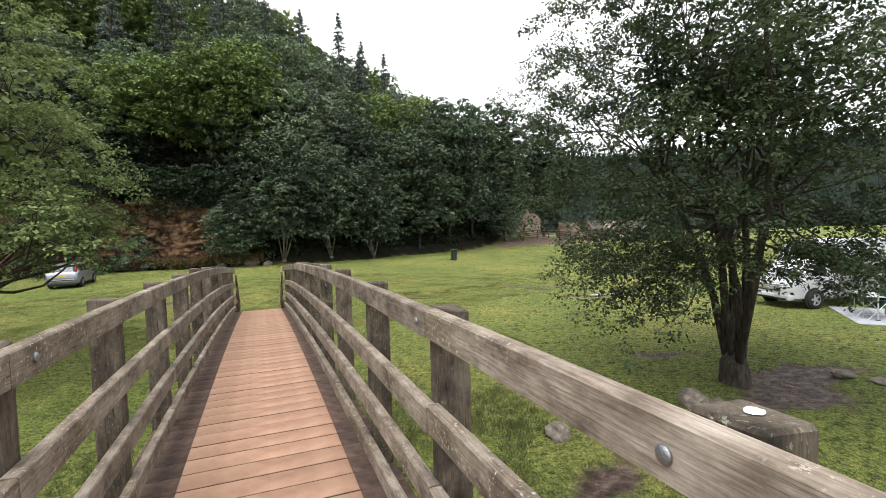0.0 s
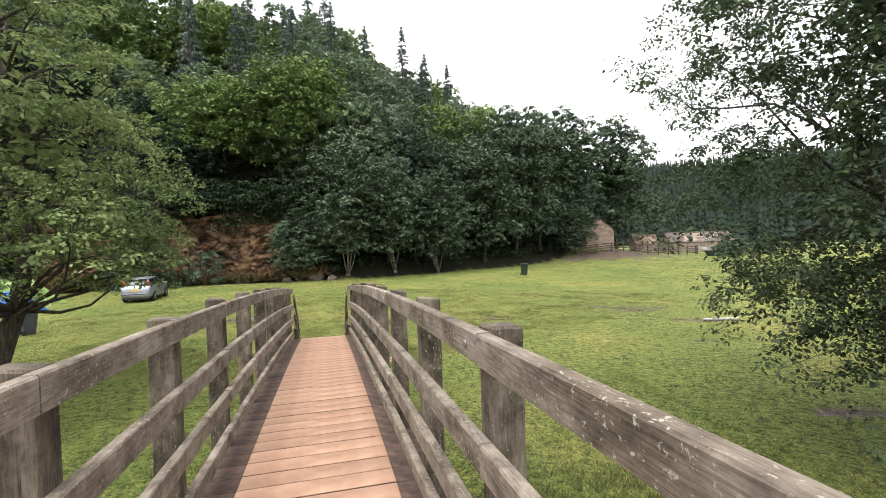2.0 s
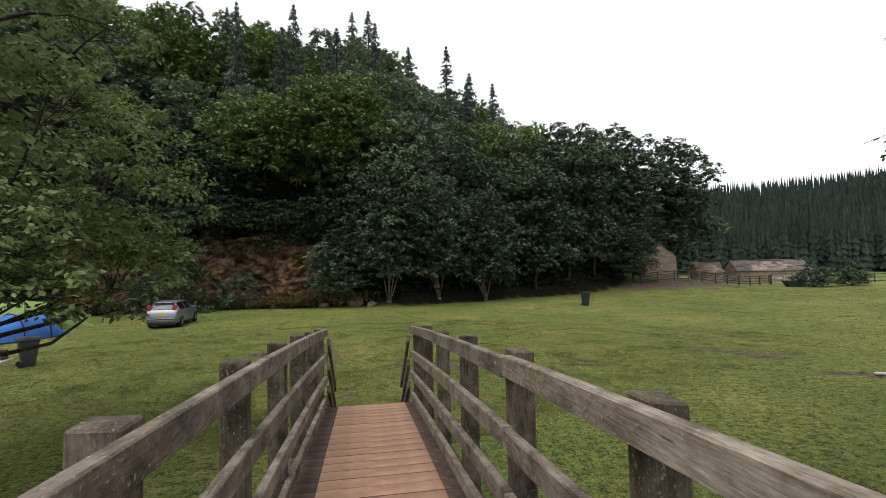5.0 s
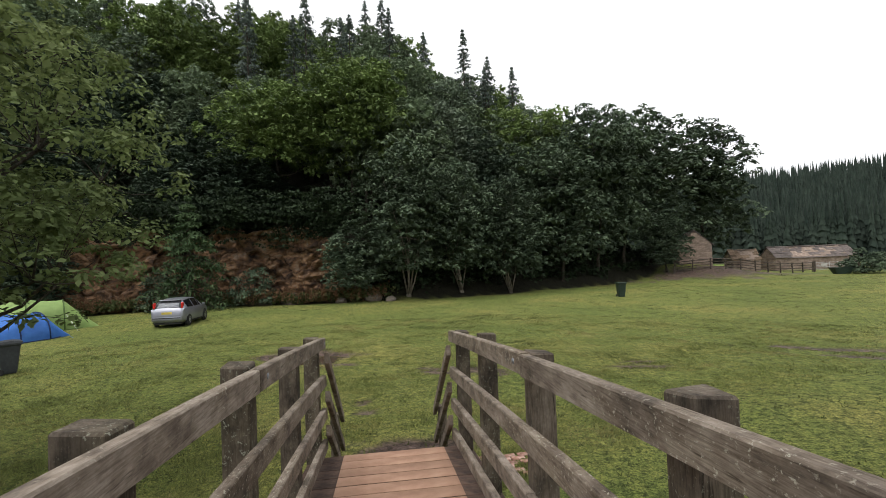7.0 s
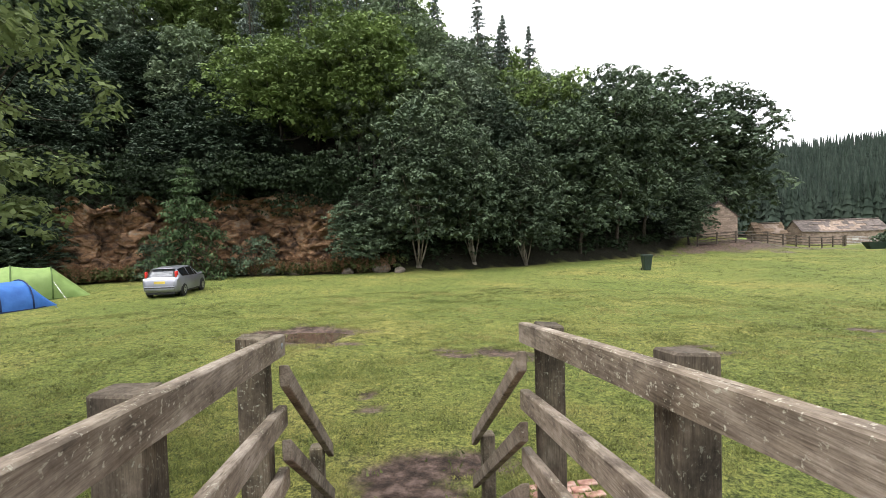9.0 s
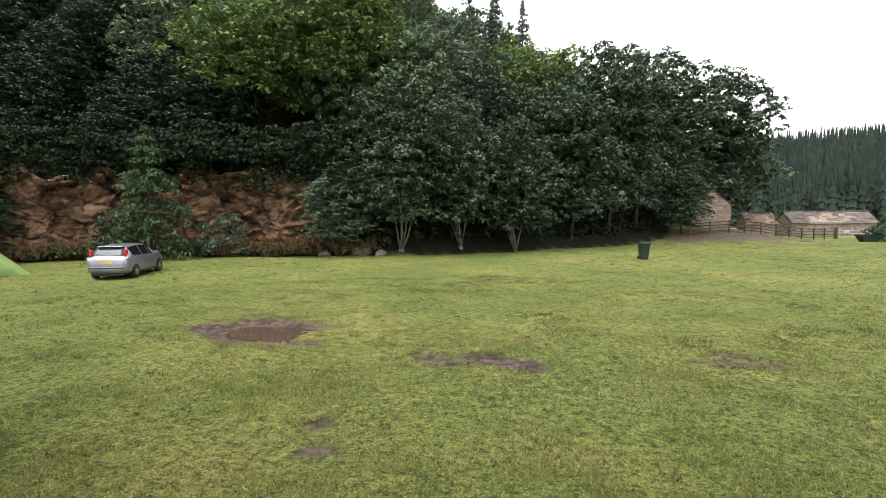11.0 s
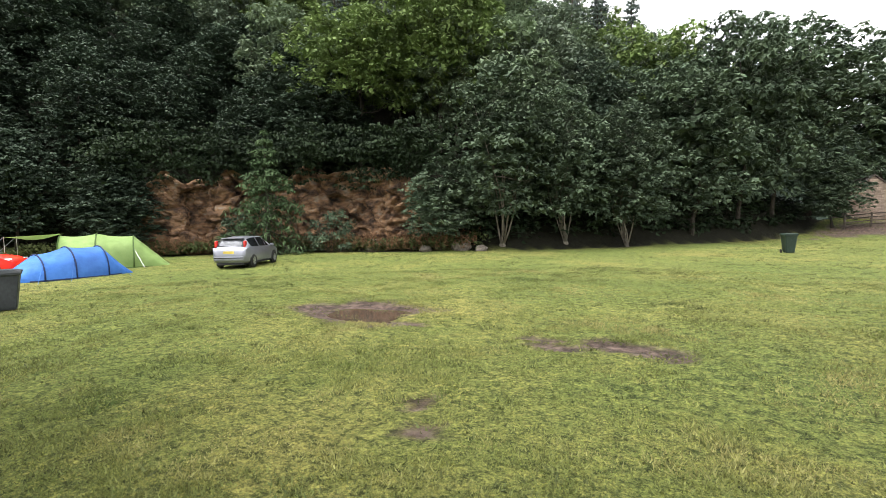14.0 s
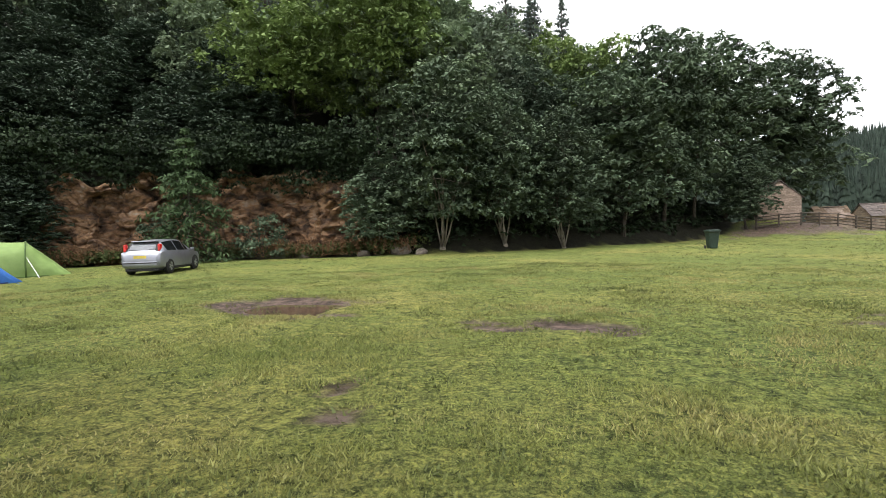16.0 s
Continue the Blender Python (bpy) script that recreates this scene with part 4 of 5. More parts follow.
# ---- rock face ----
def build_cliff():
    pts = [Vector((x, y)) for x, y in ((-43, 33), (-40.5, 35.3), (-38.5, 37.3), (-35, 41.2), (-31.5, 43), (-28, 44.6), (-24, 45.1), (-20, 45.3), (-17.5, 46.5))]
    lens = [0]
    for a, b in zip(pts, pts[1:]):
        lens.append(lens[-1] + (b - a).length)
    nu, nv = 320, 84
    verts = []
    for i in range(nu):
        u = lens[-1] * i / (nu - 1)
        k = max(j for j in range(len(pts) - 1) if lens[j] <= u + 1e-6)
        f = (u - lens[k]) / (lens[k + 1] - lens[k])
        p = pts[k].lerp(pts[k + 1], f)
        way = (pts[k + 1] - pts[k]).normalized()
        out = Vector((way.y, -way.x))
        top = 6.3 + 1.6 * noise.noise(Vector((u * 0.22, 3, 0))) + 0.5 * noise.noise(Vector((u * 0.9, 7, 0)))
        top *= float(smooth_step(0, 5, u) * smooth_step(lens[-1], lens[-1] - 5, u)) * 0.9 + 0.1
        for j in range(nv):
            v = j / (nv - 1)
            z = -0.4 + (top + 0.4) * v
            # beds and joints: uneven blocks that step in and out, split by dark cracks
            bent_u = u + 0.9 * noise.noise(Vector((u * 0.5, z * 0.5, 9))) + 0.25 * noise.noise(Vector((u * 1.9, z * 1.9, 3)))
            bent_z = z + 0.7 * noise.noise(Vector((u * 0.4, z * 0.5, 17))) + 0.12 * u
            far, seeds = noise.voronoi(Vector((bent_u * 0.6, bent_z * 0.5, 0)))
            fine, chips = noise.voronoi(Vector((bent_u * 1.2, bent_z * 1.5, 5)))
            o = 1.0 * noise.cell(seeds[0] * 7.3) + 0.3 * noise.cell(chips[0] * 9.1) + 0.8 * noise.noise(Vector((u * 0.28, z * 0.3, 2))) + 0.3 * noise.noise(Vector((u * 2.1, z * 2.1, 5)))
            o -= 0.4 * max(0, 0.1 - (far[1] - far[0])) / 0.1 + 0.15 * max(0, 0.1 - (fine[1] - fine[0])) / 0.1
            o += 0.06 * noise.noise(Vector((u * 7, z * 7, 1)))
            o -= 0.9 * v * v - 0.5 * (1 - v) ** 4
            verts.append((p.x + out.x * o, p.y + out.y * o, z))
    faces = [(i * nv + j, (i + 1) * nv + j, (i + 1) * nv + j + 1, i * nv + j + 1) for i in range(nu - 1) for j in range(nv - 1)]
    ob = quick_mesh("rock_face", verts, faces, M_ROCK)
    return tagged(ob, "low quarried face of orange-brown bedded sandstone under trees", "cliff", kind="structure")


build_cliff()


def build_boulder(name, x, y, r, seed, mat, label, squash=0.7, sink=0.3):
    bm = bmesh.new()
    bmesh.ops.create_icosphere(bm, subdivisions=3, radius=r)
    for v in bm.verts:
        k = noise.noise(v.co / r * 1.1 + Vector((seed, 0, 0)))
        v.co *= 1 + 0.35 * k + 0.1 * noise.noise(v.co / r * 4 + Vector((0, seed, 0)))
        v.co.z *= squash
    ob = part(name, bm, mat)
    ob.matrix_world = pose(x, y, ground_z(x, y) + r * squash * (1 - sink) * 0.6, 0, 0, seed * 57)
    return tagged(ob, label, "rock")


for x, y, r, sd in ((-27.2, 42.6, 0.8, 1), (-25.1, 43.0, 0.95, 2), (-20.4, 42.6, 0.45, 3), (-18.0, 43.6, 0.75, 4), (-16.4, 43.4, 0.4, 5)):
    build_boulder("boulder", x, y, r, sd, M_STONE, "pale weathered boulder among weeds at the rock face")
build_boulder("stone", 4.55, 8.45, 0.26, 6, M_STONE, "pinkish grey stone beside the alder roots", 0.75, 0.4)
build_boulder("stone", 4.85, 8.25, 0.17, 7, M_STONE, "grey stone beside the alder roots", 0.75, 0.4)
build_boulder("stone", 1.75, 7.25, 0.2, 8, M_STONE, "small grey stone in rough grass by the bridge", 0.8, 0.4)
build_boulder("stone", 8.3, 9.6, 0.2, 9, M_STONE, "flat brown stone on bare earth", 0.45, 0.4)
build_boulder("stone", 8.7, 9.2, 0.2, 10, M_STONE, "flat tan stone on bare earth", 0.3, 0.4)

# puddle
bm = bmesh.new()
ring = []
for k in range(48):
    a = 2 * math.pi * k / 48
    w = 1 + 0.12 * noise.noise(Vector((math.cos(a) * 2, math.sin(a) * 2, 3))) + 0.08 * noise.noise(Vector((math.cos(a) * 6, math.sin(a) * 6, 1)))
    ring.append(bm.verts.new((PUDDLE[0] + 1.2 * PUDDLE[2] * w * math.cos(a), PUDDLE[1] + 1.2 * PUDDLE[3] * w * math.sin(a), 0)))
bm.faces.new(ring)
puddle = part("puddle", bm, water_material())
puddle.location.z = ground_z(PUDDLE[0], PUDDLE[1]) + 0.004
tagged(puddle, "brown muddy rainwater puddle in the grass", "puddle", kind="structure")


# ---- vehicles ----
def loft(stations, mirror=True):
    """Half sections (x, z) along y, mirrored into a closed skin. Returns the grid of points, half by half."""
    grid = []
    for y, zl, zb, zr, wl, wb, wr in stations:
        zm = zl + 0.45 * (zb - zl)
        grid.append([(0, y, zl), (wl * 0.8, y, zl), (wl, y, zl + 0.1), (max(wl, wb) * 1.0, y, zm), (wb, y, zb), (wr, y, zr - 0.02), (wr * 0.82, y, zr + 0.015), (0, y, zr + 0.035)])
    return grid


def skin(grid, pick=None, push=0.0, shrink=0.0, sides=(1, -1), caps=True):
    bm = bmesh.new()
    n = len(grid[0])
    for sx in sides:
        for i in range(len(grid) - 1):
            for k in range(n - 1):
                if pick and (i, k) not in pick:
                    continue
                q = [Vector((p[0] * sx, p[1], p[2])) for p in (grid[i][k], grid[i + 1][k], grid[i + 1][k + 1], grid[i][k + 1])]
                if shrink:
                    c = sum(q, Vector()) / 4
                    q = [c + (p - c) * (1 - shrink) for p in q]
                if push:
                    nv = (q[1] - q[0]).cross(q[3] - q[0])
                    nv.normalize()
                    nv *= sx
                    q = [p + nv * push for p in q]
                f = bm.faces.new([bm.verts.new(p) for p in (q if sx > 0 else q[::-1])])
        if caps and not pick:
            for row, flip in ((grid[0], False), (grid[-1], True)):
                ps = [Vector((p[0] * sx, p[1], p[2])) for p in row]
                bm.faces.new([bm.verts.new(p) for p in ps])
    bmesh.ops.remove_doubles(bm, verts=bm.verts, dist=0.0005)
    if not pick:
        bmesh.ops.recalc_face_normals(bm, faces=bm.faces)
    return bm


def wheel(parent, x, y, r, width, sx):
    w = empty("wheel", Matrix())
    w.parent = parent
    bm = bmesh.new()
    prof = ((r * 0.62, -width / 2), (r * 0.92, -width / 2), (r, -width * 0.32), (r, width * 0.32), (r * 0.92, width / 2), (r * 0.62, width / 2))
    rings = []
    for k in range(28):
        a = 2 * math.pi * k / 28
        rings.append([bm.verts.new((x + o, y + rr * math.cos(a), r + rr * math.sin(a))) for rr, o in prof])
    for a, b in zip(rings, rings[1:] + rings[:1]):
        for k in range(5):
            bm.faces.new((a[k], b[k], b[k + 1], a[k + 1]))
    tyre = part("tyre", bm, M_TYRE, w, "", True)
    bm = bmesh.new()
    face = x + sx * width * 0.36
    hub = bm.verts.new((face + sx * 0.02, y, r))
    for k in range(5):
        a = 2 * math.pi * k / 5
        for da, db in ((-0.3, 0.3),):
            p = [bm.verts.new((face, y + rr * math.cos(a + d), r + rr * math.sin(a + d))) for rr, d in ((r * 0.2, -0.6), (r * 0.63, -0.22), (r * 0.63, 0.22), (r * 0.2, 0.6))]
            bm.faces.new(p)
            bm.faces.new((hub, p[0], p[3]))
    for k in range(28):
        a, b = 2 * math.pi * k / 28, 2 * math.pi * (k + 1) / 28
        bm.faces.new([bm.verts.new((face + o * sx, y + rr * math.cos(t), r + rr * math.sin(t))) for rr, t, o in ((r * 0.56, a, 0), (r * 0.66, a, 0.01), (r * 0.66, b, 0.01), (r * 0.56, b, 0))])
        bm.faces.new([bm.verts.new((face - 0.06 * sx, y + rr * math.cos(t), r + rr * math.sin(t))) for rr, t in ((0.01, a), (r * 0.64, a), (r * 0.64, b), (0.01, b))])
    part("rim", bm, M_RIM, w, "silver alloy rim")
    return w


def hatchback(name, m, paint, label, plate, rear_lamps, stretch=1.0):
    car = empty(name, m, label, "car")
    st = [(-2.08, 0.36, 0.70, 0.72, 0.60, 0.62, 0.58), (-2.02, 0.27, 0.84, 0.87, 0.72, 0.76, 0.70), (-1.92, 0.22, 0.95, 1.0, 0.80, 0.83, 0.66), (-1.55, 0.20, 0.99, 1.40, 0.84, 0.86, 0.58),
          (-0.6, 0.19, 0.97, 1.475, 0.85, 0.87, 0.60), (0.2, 0.19, 0.95, 1.45, 0.85, 0.87, 0.60), (0.55, 0.19, 0.94, 1.30, 0.85, 0.865, 0.62), (1.15, 0.19, 0.91, 0.96, 0.85, 0.85, 0.74),
          (1.65, 0.20, 0.84, 0.88, 0.82, 0.82, 0.68), (1.97, 0.23, 0.70, 0.75, 0.74, 0.75, 0.58), (2.09, 0.32, 0.56, 0.58, 0.6, 0.62, 0.45)]
    grid = loft(st)
    body = part("body", skin(grid), paint, car, "", True)
    mod = body.modifiers.new("crease", "EDGE_SPLIT")
    mod.split_angle = radians(38)
    part("side_window", skin(grid, {(3, 4), (4, 4)}, 0.006, 0.1, (1,)), M_GLASS, car, "dark tinted glass")
    part("side_window", skin(grid, {(3, 4), (4, 4)}, 0.006, 0.1, (-1,)), M_GLASS, car, "dark tinted glass")
    part("quarter_window", skin(grid, {(5, 4)}, 0.006, 0.14, (1,)), M_GLASS, car)
    part("quarter_window", skin(grid, {(5, 4)}, 0.006, 0.14, (-1,)), M_GLASS, car)
    part("windscreen", skin(grid, {(6, 6), (6, 5), (5, 6)}, 0.006, 0.03), M_GLASS, car)
    part("rear_window_frame", skin(grid, {(2, 6), (2, 5)}, 0.005, 0.02), M_TRIM, car)
    bm = bmesh.new()
    bm.faces.new([bm.verts.new(p) for p in ((-0.55, -1.915, 1.055), (0.55, -1.915, 1.055), (0.47, -1.60, 1.385), (-0.47, -1.60, 1.385))])
    bmesh.ops.solidify(bm, geom=bm.faces[:], thickness=-0.03)
    part("rear_window", bm, M_GLASS_REAR, car, "rear window with the pale sky's reflection in its colour")
    for sx in (1, -1):
        for y in (-1.27, 1.27):
            bm = bmesh.new()
            bmesh.ops.create_cone(bm, cap_ends=True, segments=28, radius1=0.365, radius2=0.365, depth=0.12, matrix=pose(sx * 0.795, y, 0.33, 0, 90, 0))
            part("wheel_arch", bm, M_TRIM, car)
            wheel(car, sx * 0.80, y, 0.305, 0.19, sx)
        part("tail_lamp", box(sx * 0.70 - 0.05, sx * 0.70 + 0.05, -1.92, -1.70, 0.98, 1.30, 0.03) if rear_lamps else box(sx * 0.74 - 0.06, sx * 0.74 + 0.06, -2.0, -1.85, 0.74, 0.95, 0.03), M_LAMP_RED, car, "red tail lamp")
        part("headlamp", box(sx * 0.60 - 0.16, sx * 0.60 + 0.16, 1.62, 1.92, 0.66, 0.82, 0.05, 2), M_LAMP, car, "clear headlamp")
        part("mirror", box(sx * 0.94 - 0.09, sx * 0.94 + 0.09, 0.72, 0.86, 0.93, 1.06, 0.035, 2), paint, car)
        part("door_handle", box(sx * 0.865 - 0.015, sx * 0.865 + 0.015, -0.5, -0.32, 0.84, 0.87, 0.008), paint, car)
        part("sill", box(sx * 0.84 - 0.02, sx * 0.84 + 0.02, -0.95, 0.95, 0.19, 0.27, 0.01), M_TRIM, car)
    part("tailgate_seam", box(-0.66, 0.66, -2.075, -2.02, 0.585, 0.6, 0.003), M_TRIM, car)
    part("underbody", box(-0.66, 0.66, -2.0, 1.95, 0.14, 0.24, 0.02), M_TRIM, car)
    part("rear_bumper", box(-0.72, 0.72, -2.12, -1.95, 0.36, 0.56, 0.05, 2), paint, car)
    part("bumper_strip", box(-0.70, 0.70, -2.135, -2.1, 0.47, 0.52, 0.01), M_TRIM, car)
    part("front_grille", box(-0.42, 0.42, 2.02, 2.105, 0.34, 0.52, 0.02), M_TRIM, car)
    part("number_plate", box(-0.26, 0.26, -2.085, -2.03, 0.69, 0.81, 0.004), plate, car, "yellow number plate")
    part("number_plate", box(-0.26, 0.26, 2.09, 2.115, 0.42, 0.53, 0.004), M_PLATE_WHITE, car, "white number plate")
    part("roof_spoiler", box(-0.52, 0.52, -1.72, -1.48, 1.40, 1.44, 0.015), paint, car)
    part("wiper", rod([(0.05, -1.88, 1.04), (-0.3, -1.80, 1.12)], 0.008, 5), M_TRIM, car)
    return car


def ground_pose(x, y, rz, lift=0.0):
    return pose(x, y, ground_z(x, y) + lift, 0, 0, rz)


hatchback("hatchback_car", ground_pose(-24.6, 30.75, 23.5), M_SILVER, "silver five-door hatchback parked on grass below the rock face", M_PLATE, True)
hatchback("hatchback_car", ground_pose(-32.9, 22.9, -50) @ Matrix.Diagonal((0.95, 0.95, 0.97, 1)), M_RED, "bright red small hatchback parked beside the tents", M_PLATE, False)


def camper_van(m):
    van = empty("camper_van", m, "silver-grey panel van camper parked on the grass", "van")
    st = [(-2.7, 0.4, 1.2, 2.3, 0.86, 0.93, 0.78), (-2.6, 0.3, 1.25, 2.42, 0.9, 0.96, 0.80), (0.9, 0.28, 1.25, 2.45, 0.9, 0.96, 0.80), (1.2, 0.28, 1.2, 2.36, 0.9, 0.95, 0.78),
          (1.95, 0.28, 1.12, 1.28, 0.9, 0.93, 0.74), (2.5, 0.3, 0.98, 1.06, 0.88, 0.88, 0.68), (2.68, 0.32, 0.74, 0.8, 0.82, 0.82, 0.6), (2.72, 0.36, 0.56, 0.6, 0.74, 0.74, 0.55)]
    grid = loft(st)
    body = part("body", skin(grid), M_WHITE, van, "", True)
    body.modifiers.new("crease", "EDGE_SPLIT").split_angle = radians(35)
    # the pale headlamp colour stands in for sky reflected on the windscreen
    part("windscreen", skin(grid, {(3, 6), (3, 5)}, 0.006, 0.05), M_LAMP, van, "windscreen with the reflected pale sky put into its colour")
    for sx in (1, -1):
        part("side_window", skin(grid, {(3, 4)}, 0.006, 0.14, (sx,)), M_GLASS, van)
        # panels laid over the body to carry the side's shade as grey
        part("side_panel", box(sx * 0.945 - 0.02, sx * 0.945 + 0.02, -2.5, 0.75, 0.42, 1.12, 0.01), M_VAN_SIDE, van, "lower side panel greyed for the van's shaded side")
        part("side_panel", box(sx * 0.955 - 0.02, sx * 0.955 + 0.02, -2.5, 0.75, 1.15, 1.36, 0.01), M_VAN_SIDE, van, "upper side panel greyed for the van's shaded side")
        part("headlamp", box(sx * 0.68 - 0.15, sx * 0.68 + 0.15, 2.35, 2.66, 0.74, 0.98, 0.05, 2), M_LAMP, van)
        part("mirror", box(sx * 1.08 - 0.09, sx * 1.08 + 0.09, 1.5, 1.62, 1.2, 1.45, 0.03, 2), M_TRIM, van)
        for y in (-1.55, 1.72):
            bm = bmesh.new()
            bmesh.ops.create_cone(bm, cap_ends=True, segments=28, radius1=0.41, radius2=0.41, depth=0.12, matrix=pose(sx * 0.88, y, 0.36, 0, 90, 0))
            part("wheel_arch", bm, M_TRIM, van)
            wheel(van, sx * 0.885, y, 0.34, 0.22, sx)
    for k in range(4):
        part("grille_bar", box(-0.5, 0.5, 2.66, 2.735, 0.62 + 0.075 * k, 0.66 + 0.075 * k, 0.012), M_ALU if k else M_TRIM, van)
    part("bumper", box(-0.86, 0.86, 2.5, 2.76, 0.32, 0.54, 0.06, 2), M_WHITE, van)
    part("number_plate", box(-0.26, 0.26, 2.755, 2.775, 0.42, 0.53, 0.004), M_PLATE_WHITE, van)
    part("air_intake", box(-0.75, 0.75, 2.72, 2.77, 0.33, 0.40, 0.01), M_TRIM, van)
    return van


camper_van(ground_pose(14.92, 18.0, 100))


# ---- camping things ----
def tunnel_tent(name, m, profile, half, cloth, seam, label, hoops):
    """A tunnel tent along y: profile is (y, width factor, height)."""
    tent = empty(name, m, label, "tent")
    bm = bmesh.new()
    rows = []
    n = 20
    for i in range(len(profile) - 1):
        (ya, wa, ha), (yb, wb, hb) = profile[i], profile[i + 1]
        for q in range(6):
            f = q / 6
            sag = 1 - 0.05 * math.sin(math.pi * f) * (1 if min(ha, hb) > 0.3 else 0)
            rows.append((ya + (yb - ya) * f, wa + (wb - wa) * f, (ha + (hb - ha) * f) * sag))
    rows.append(profile[-1])
    ring = []
    for y, w, h in rows:
        r = []
        for k in range(n + 1):
            a = math.pi * k / n
            x = -math.cos(a) * half * w
            z = (math.sin(a) ** 0.75 if 0 < k < n else 0) * h
            wr = 0.025 * noise.noise(Vector((x * 2, y * 2, z * 2)))
            r.append(bm.verts.new((x + wr, y + wr, max(0, z + wr * (1 if 0 < k < n else 0)))))
        ring.append(r)
    for a, b in zip(ring, ring[1:]):
        for k in range(n):
            bm.faces.new((a[k], a[k + 1], b[k + 1], b[k]))
    part("flysheet", bm, cloth, tent, "", True)
    for y, w, h in hoops:
        pts = [(-math.cos(math.pi * k / 16) * (half * w + 0.015), y, (math.sin(math.pi * k / 16) ** 0.75 if 0 < k < 16 else 0) * (h + 0.015)) for k in range(17)]
        part("hoop_sleeve", rod(pts, 0.032, 6), seam, tent, "dark pole sleeve", True)
    y0, y1 = profile[0][0], profile[-1][0]
    for y, w, h in hoops:
        for sx in (1, -1):
            part("guy_line", rod([(sx * half * w * 0.8, y, h * 0.62), (sx * (half * w + 0.9), y + (0.5 if y > 0 else -0.5), 0.0)], 0.007, 4), M_ALU if cloth == M_TENT_GREEN else M_TENT_BLUE, tent, "taut guy line")
    part("mud_skirt", rod([(half * w * 1.0, y, 0.03) for y, w, h in rows[4:-3]], 0.035, 5), seam, tent)
    return tent


blue = tunnel_tent("tunnel_tent", ground_pose(-28.5, 24.55, -8), [(-2.45, 0.42, 0.05), (-1.15, 0.95, 1.05), (-0.1, 1.0, 1.32), (1.1, 0.96, 1.3), (2.3, 0.42, 0.05)], 1.15, M_TENT_BLUE, M_TENT_NAVY,
                   "blue tunnel tent with navy pole sleeves pitched on grass", [(-1.15, 0.95, 1.05), (-0.1, 1.0, 1.32), (1.1, 0.96, 1.3)])
green = tunnel_tent("tunnel_tent", ground_pose(-31.6, 28.2, -33), [(-2.2, 1.0, 1.75), (-0.7, 1.0, 1.82), (0.9, 0.95, 1.65), (2.5, 0.6, 0.05)], 1.4, M_TENT_GREEN, M_TENT_OLIVE,
                    "lime green tunnel tent pitched beside the silver hatchback", [(-2.2, 1.0, 1.75), (-0.7, 1.0, 1.82), (0.9, 0.95, 1.65)])


def awning(m):
    aw = empty("awning", m, "pale green tent awning propped on thin poles", "awning")
    bm = bmesh.new()
    n = 8
    vs = [[bm.verts.new((-1.2 + 2.4 * i / n, -1.9 * j / n, 1.85 - 0.22 * math.sin(math.pi * i / n) * math.sin(math.pi * j / n) - 0.1 * j / n)) for j in range(n + 1)] for i in range(n + 1)]
    for i in range(n):
        for j in range(n):
            bm.faces.new((vs[i][j], vs[i + 1][j], vs[i + 1][j + 1], vs[i][j + 1]))
    part("canopy", bm, M_TENT_GREEN, aw, "", True)
    for x in (-1.2, 1.2):
        part("pole", rod([(x, -1.9, 0), (x, -1.9, 1.78)], 0.012, 6), M_ALU, aw)
        part("guy_line", rod([(x, -1.9, 1.76), (x * 1.3, -3.6, 0)], 0.016, 5), M_GREY_CLOTH, aw)
    return aw


awning(green.matrix_world @ pose(0, -2.2, 0))


def folding_chair(m, cloth, label):
    ch = empty("camping_chair", m, label, "chair")
    bm = bmesh.new()
    for i, (y0, z0, y1, z1, y2, z2) in enumerate(((0.22, 0.42, -0.2, 0.38, -0.32, 0.95),)):
        pts = [(y0, z0), ((y0 + y1) / 2, (z0 + z1) / 2 - 0.05), (y1, z1), ((y1 + y2) / 2 - 0.03, (z1 + z2) / 2), (y2, z2)]
        rows = [[bm.verts.new((x, y, z)) for x in (-0.25, 0, 0.25)] for y, z in pts]
        for a, b in zip(rows, rows[1:]):
            for k in range(2):
                bm.faces.new((a[k], a[k + 1], b[k + 1], b[k]))
    bmesh.ops.solidify(bm, geom=bm.faces[:], thickness=0.02)
    part("seat", bm, cloth, ch, "", True)
    for sx in (-0.27, 0.27):
        part("leg", rod([(sx, 0.25, 0), (sx, -0.33, 0.62)], 0.012, 6), M_ALU, ch)
        part("leg", rod([(sx, -0.3, 0), (sx, 0.24, 0.62)], 0.012, 6), M_ALU, ch)
        part("armrest", box(sx - 0.03, sx + 0.03, -0.3, 0.26, 0.60, 0.63, 0.01), M_TRIM, ch)
    return ch


folding_chair(ground_pose(-29.7, 25.9, 200), M_GREY_CLOTH, "grey cloth camping chair under the green awning")
folding_chair(ground_pose(13.75, 14.95, 80), M_CAMP_GREEN, "dark green folding camping chair beside the table")
folding_chair(ground_pose(15.6, 14.0, 120), M_CAMP_GREEN, "dark green folding camping chair on grass by the van")


def camp_table(m):
    t = empty("camping_table", m, "light folding camping table with thin metal legs", "table")
    part("tabletop", box(-0.6, 0.6, -0.35, 0.35, 0.68, 0.71, 0.01), M_ALU, t)
    for x in (-0.56, 0.56):
        for y in (-0.31, 0.31):
            part("leg", rod([(x, y, 0), (x, y, 0.68)], 0.014, 6), M_ALU, t)
        part("stretcher", rod([(x, -0.31, 0.12), (x, 0.31, 0.12)], 0.01, 6), M_ALU, t)
    return t


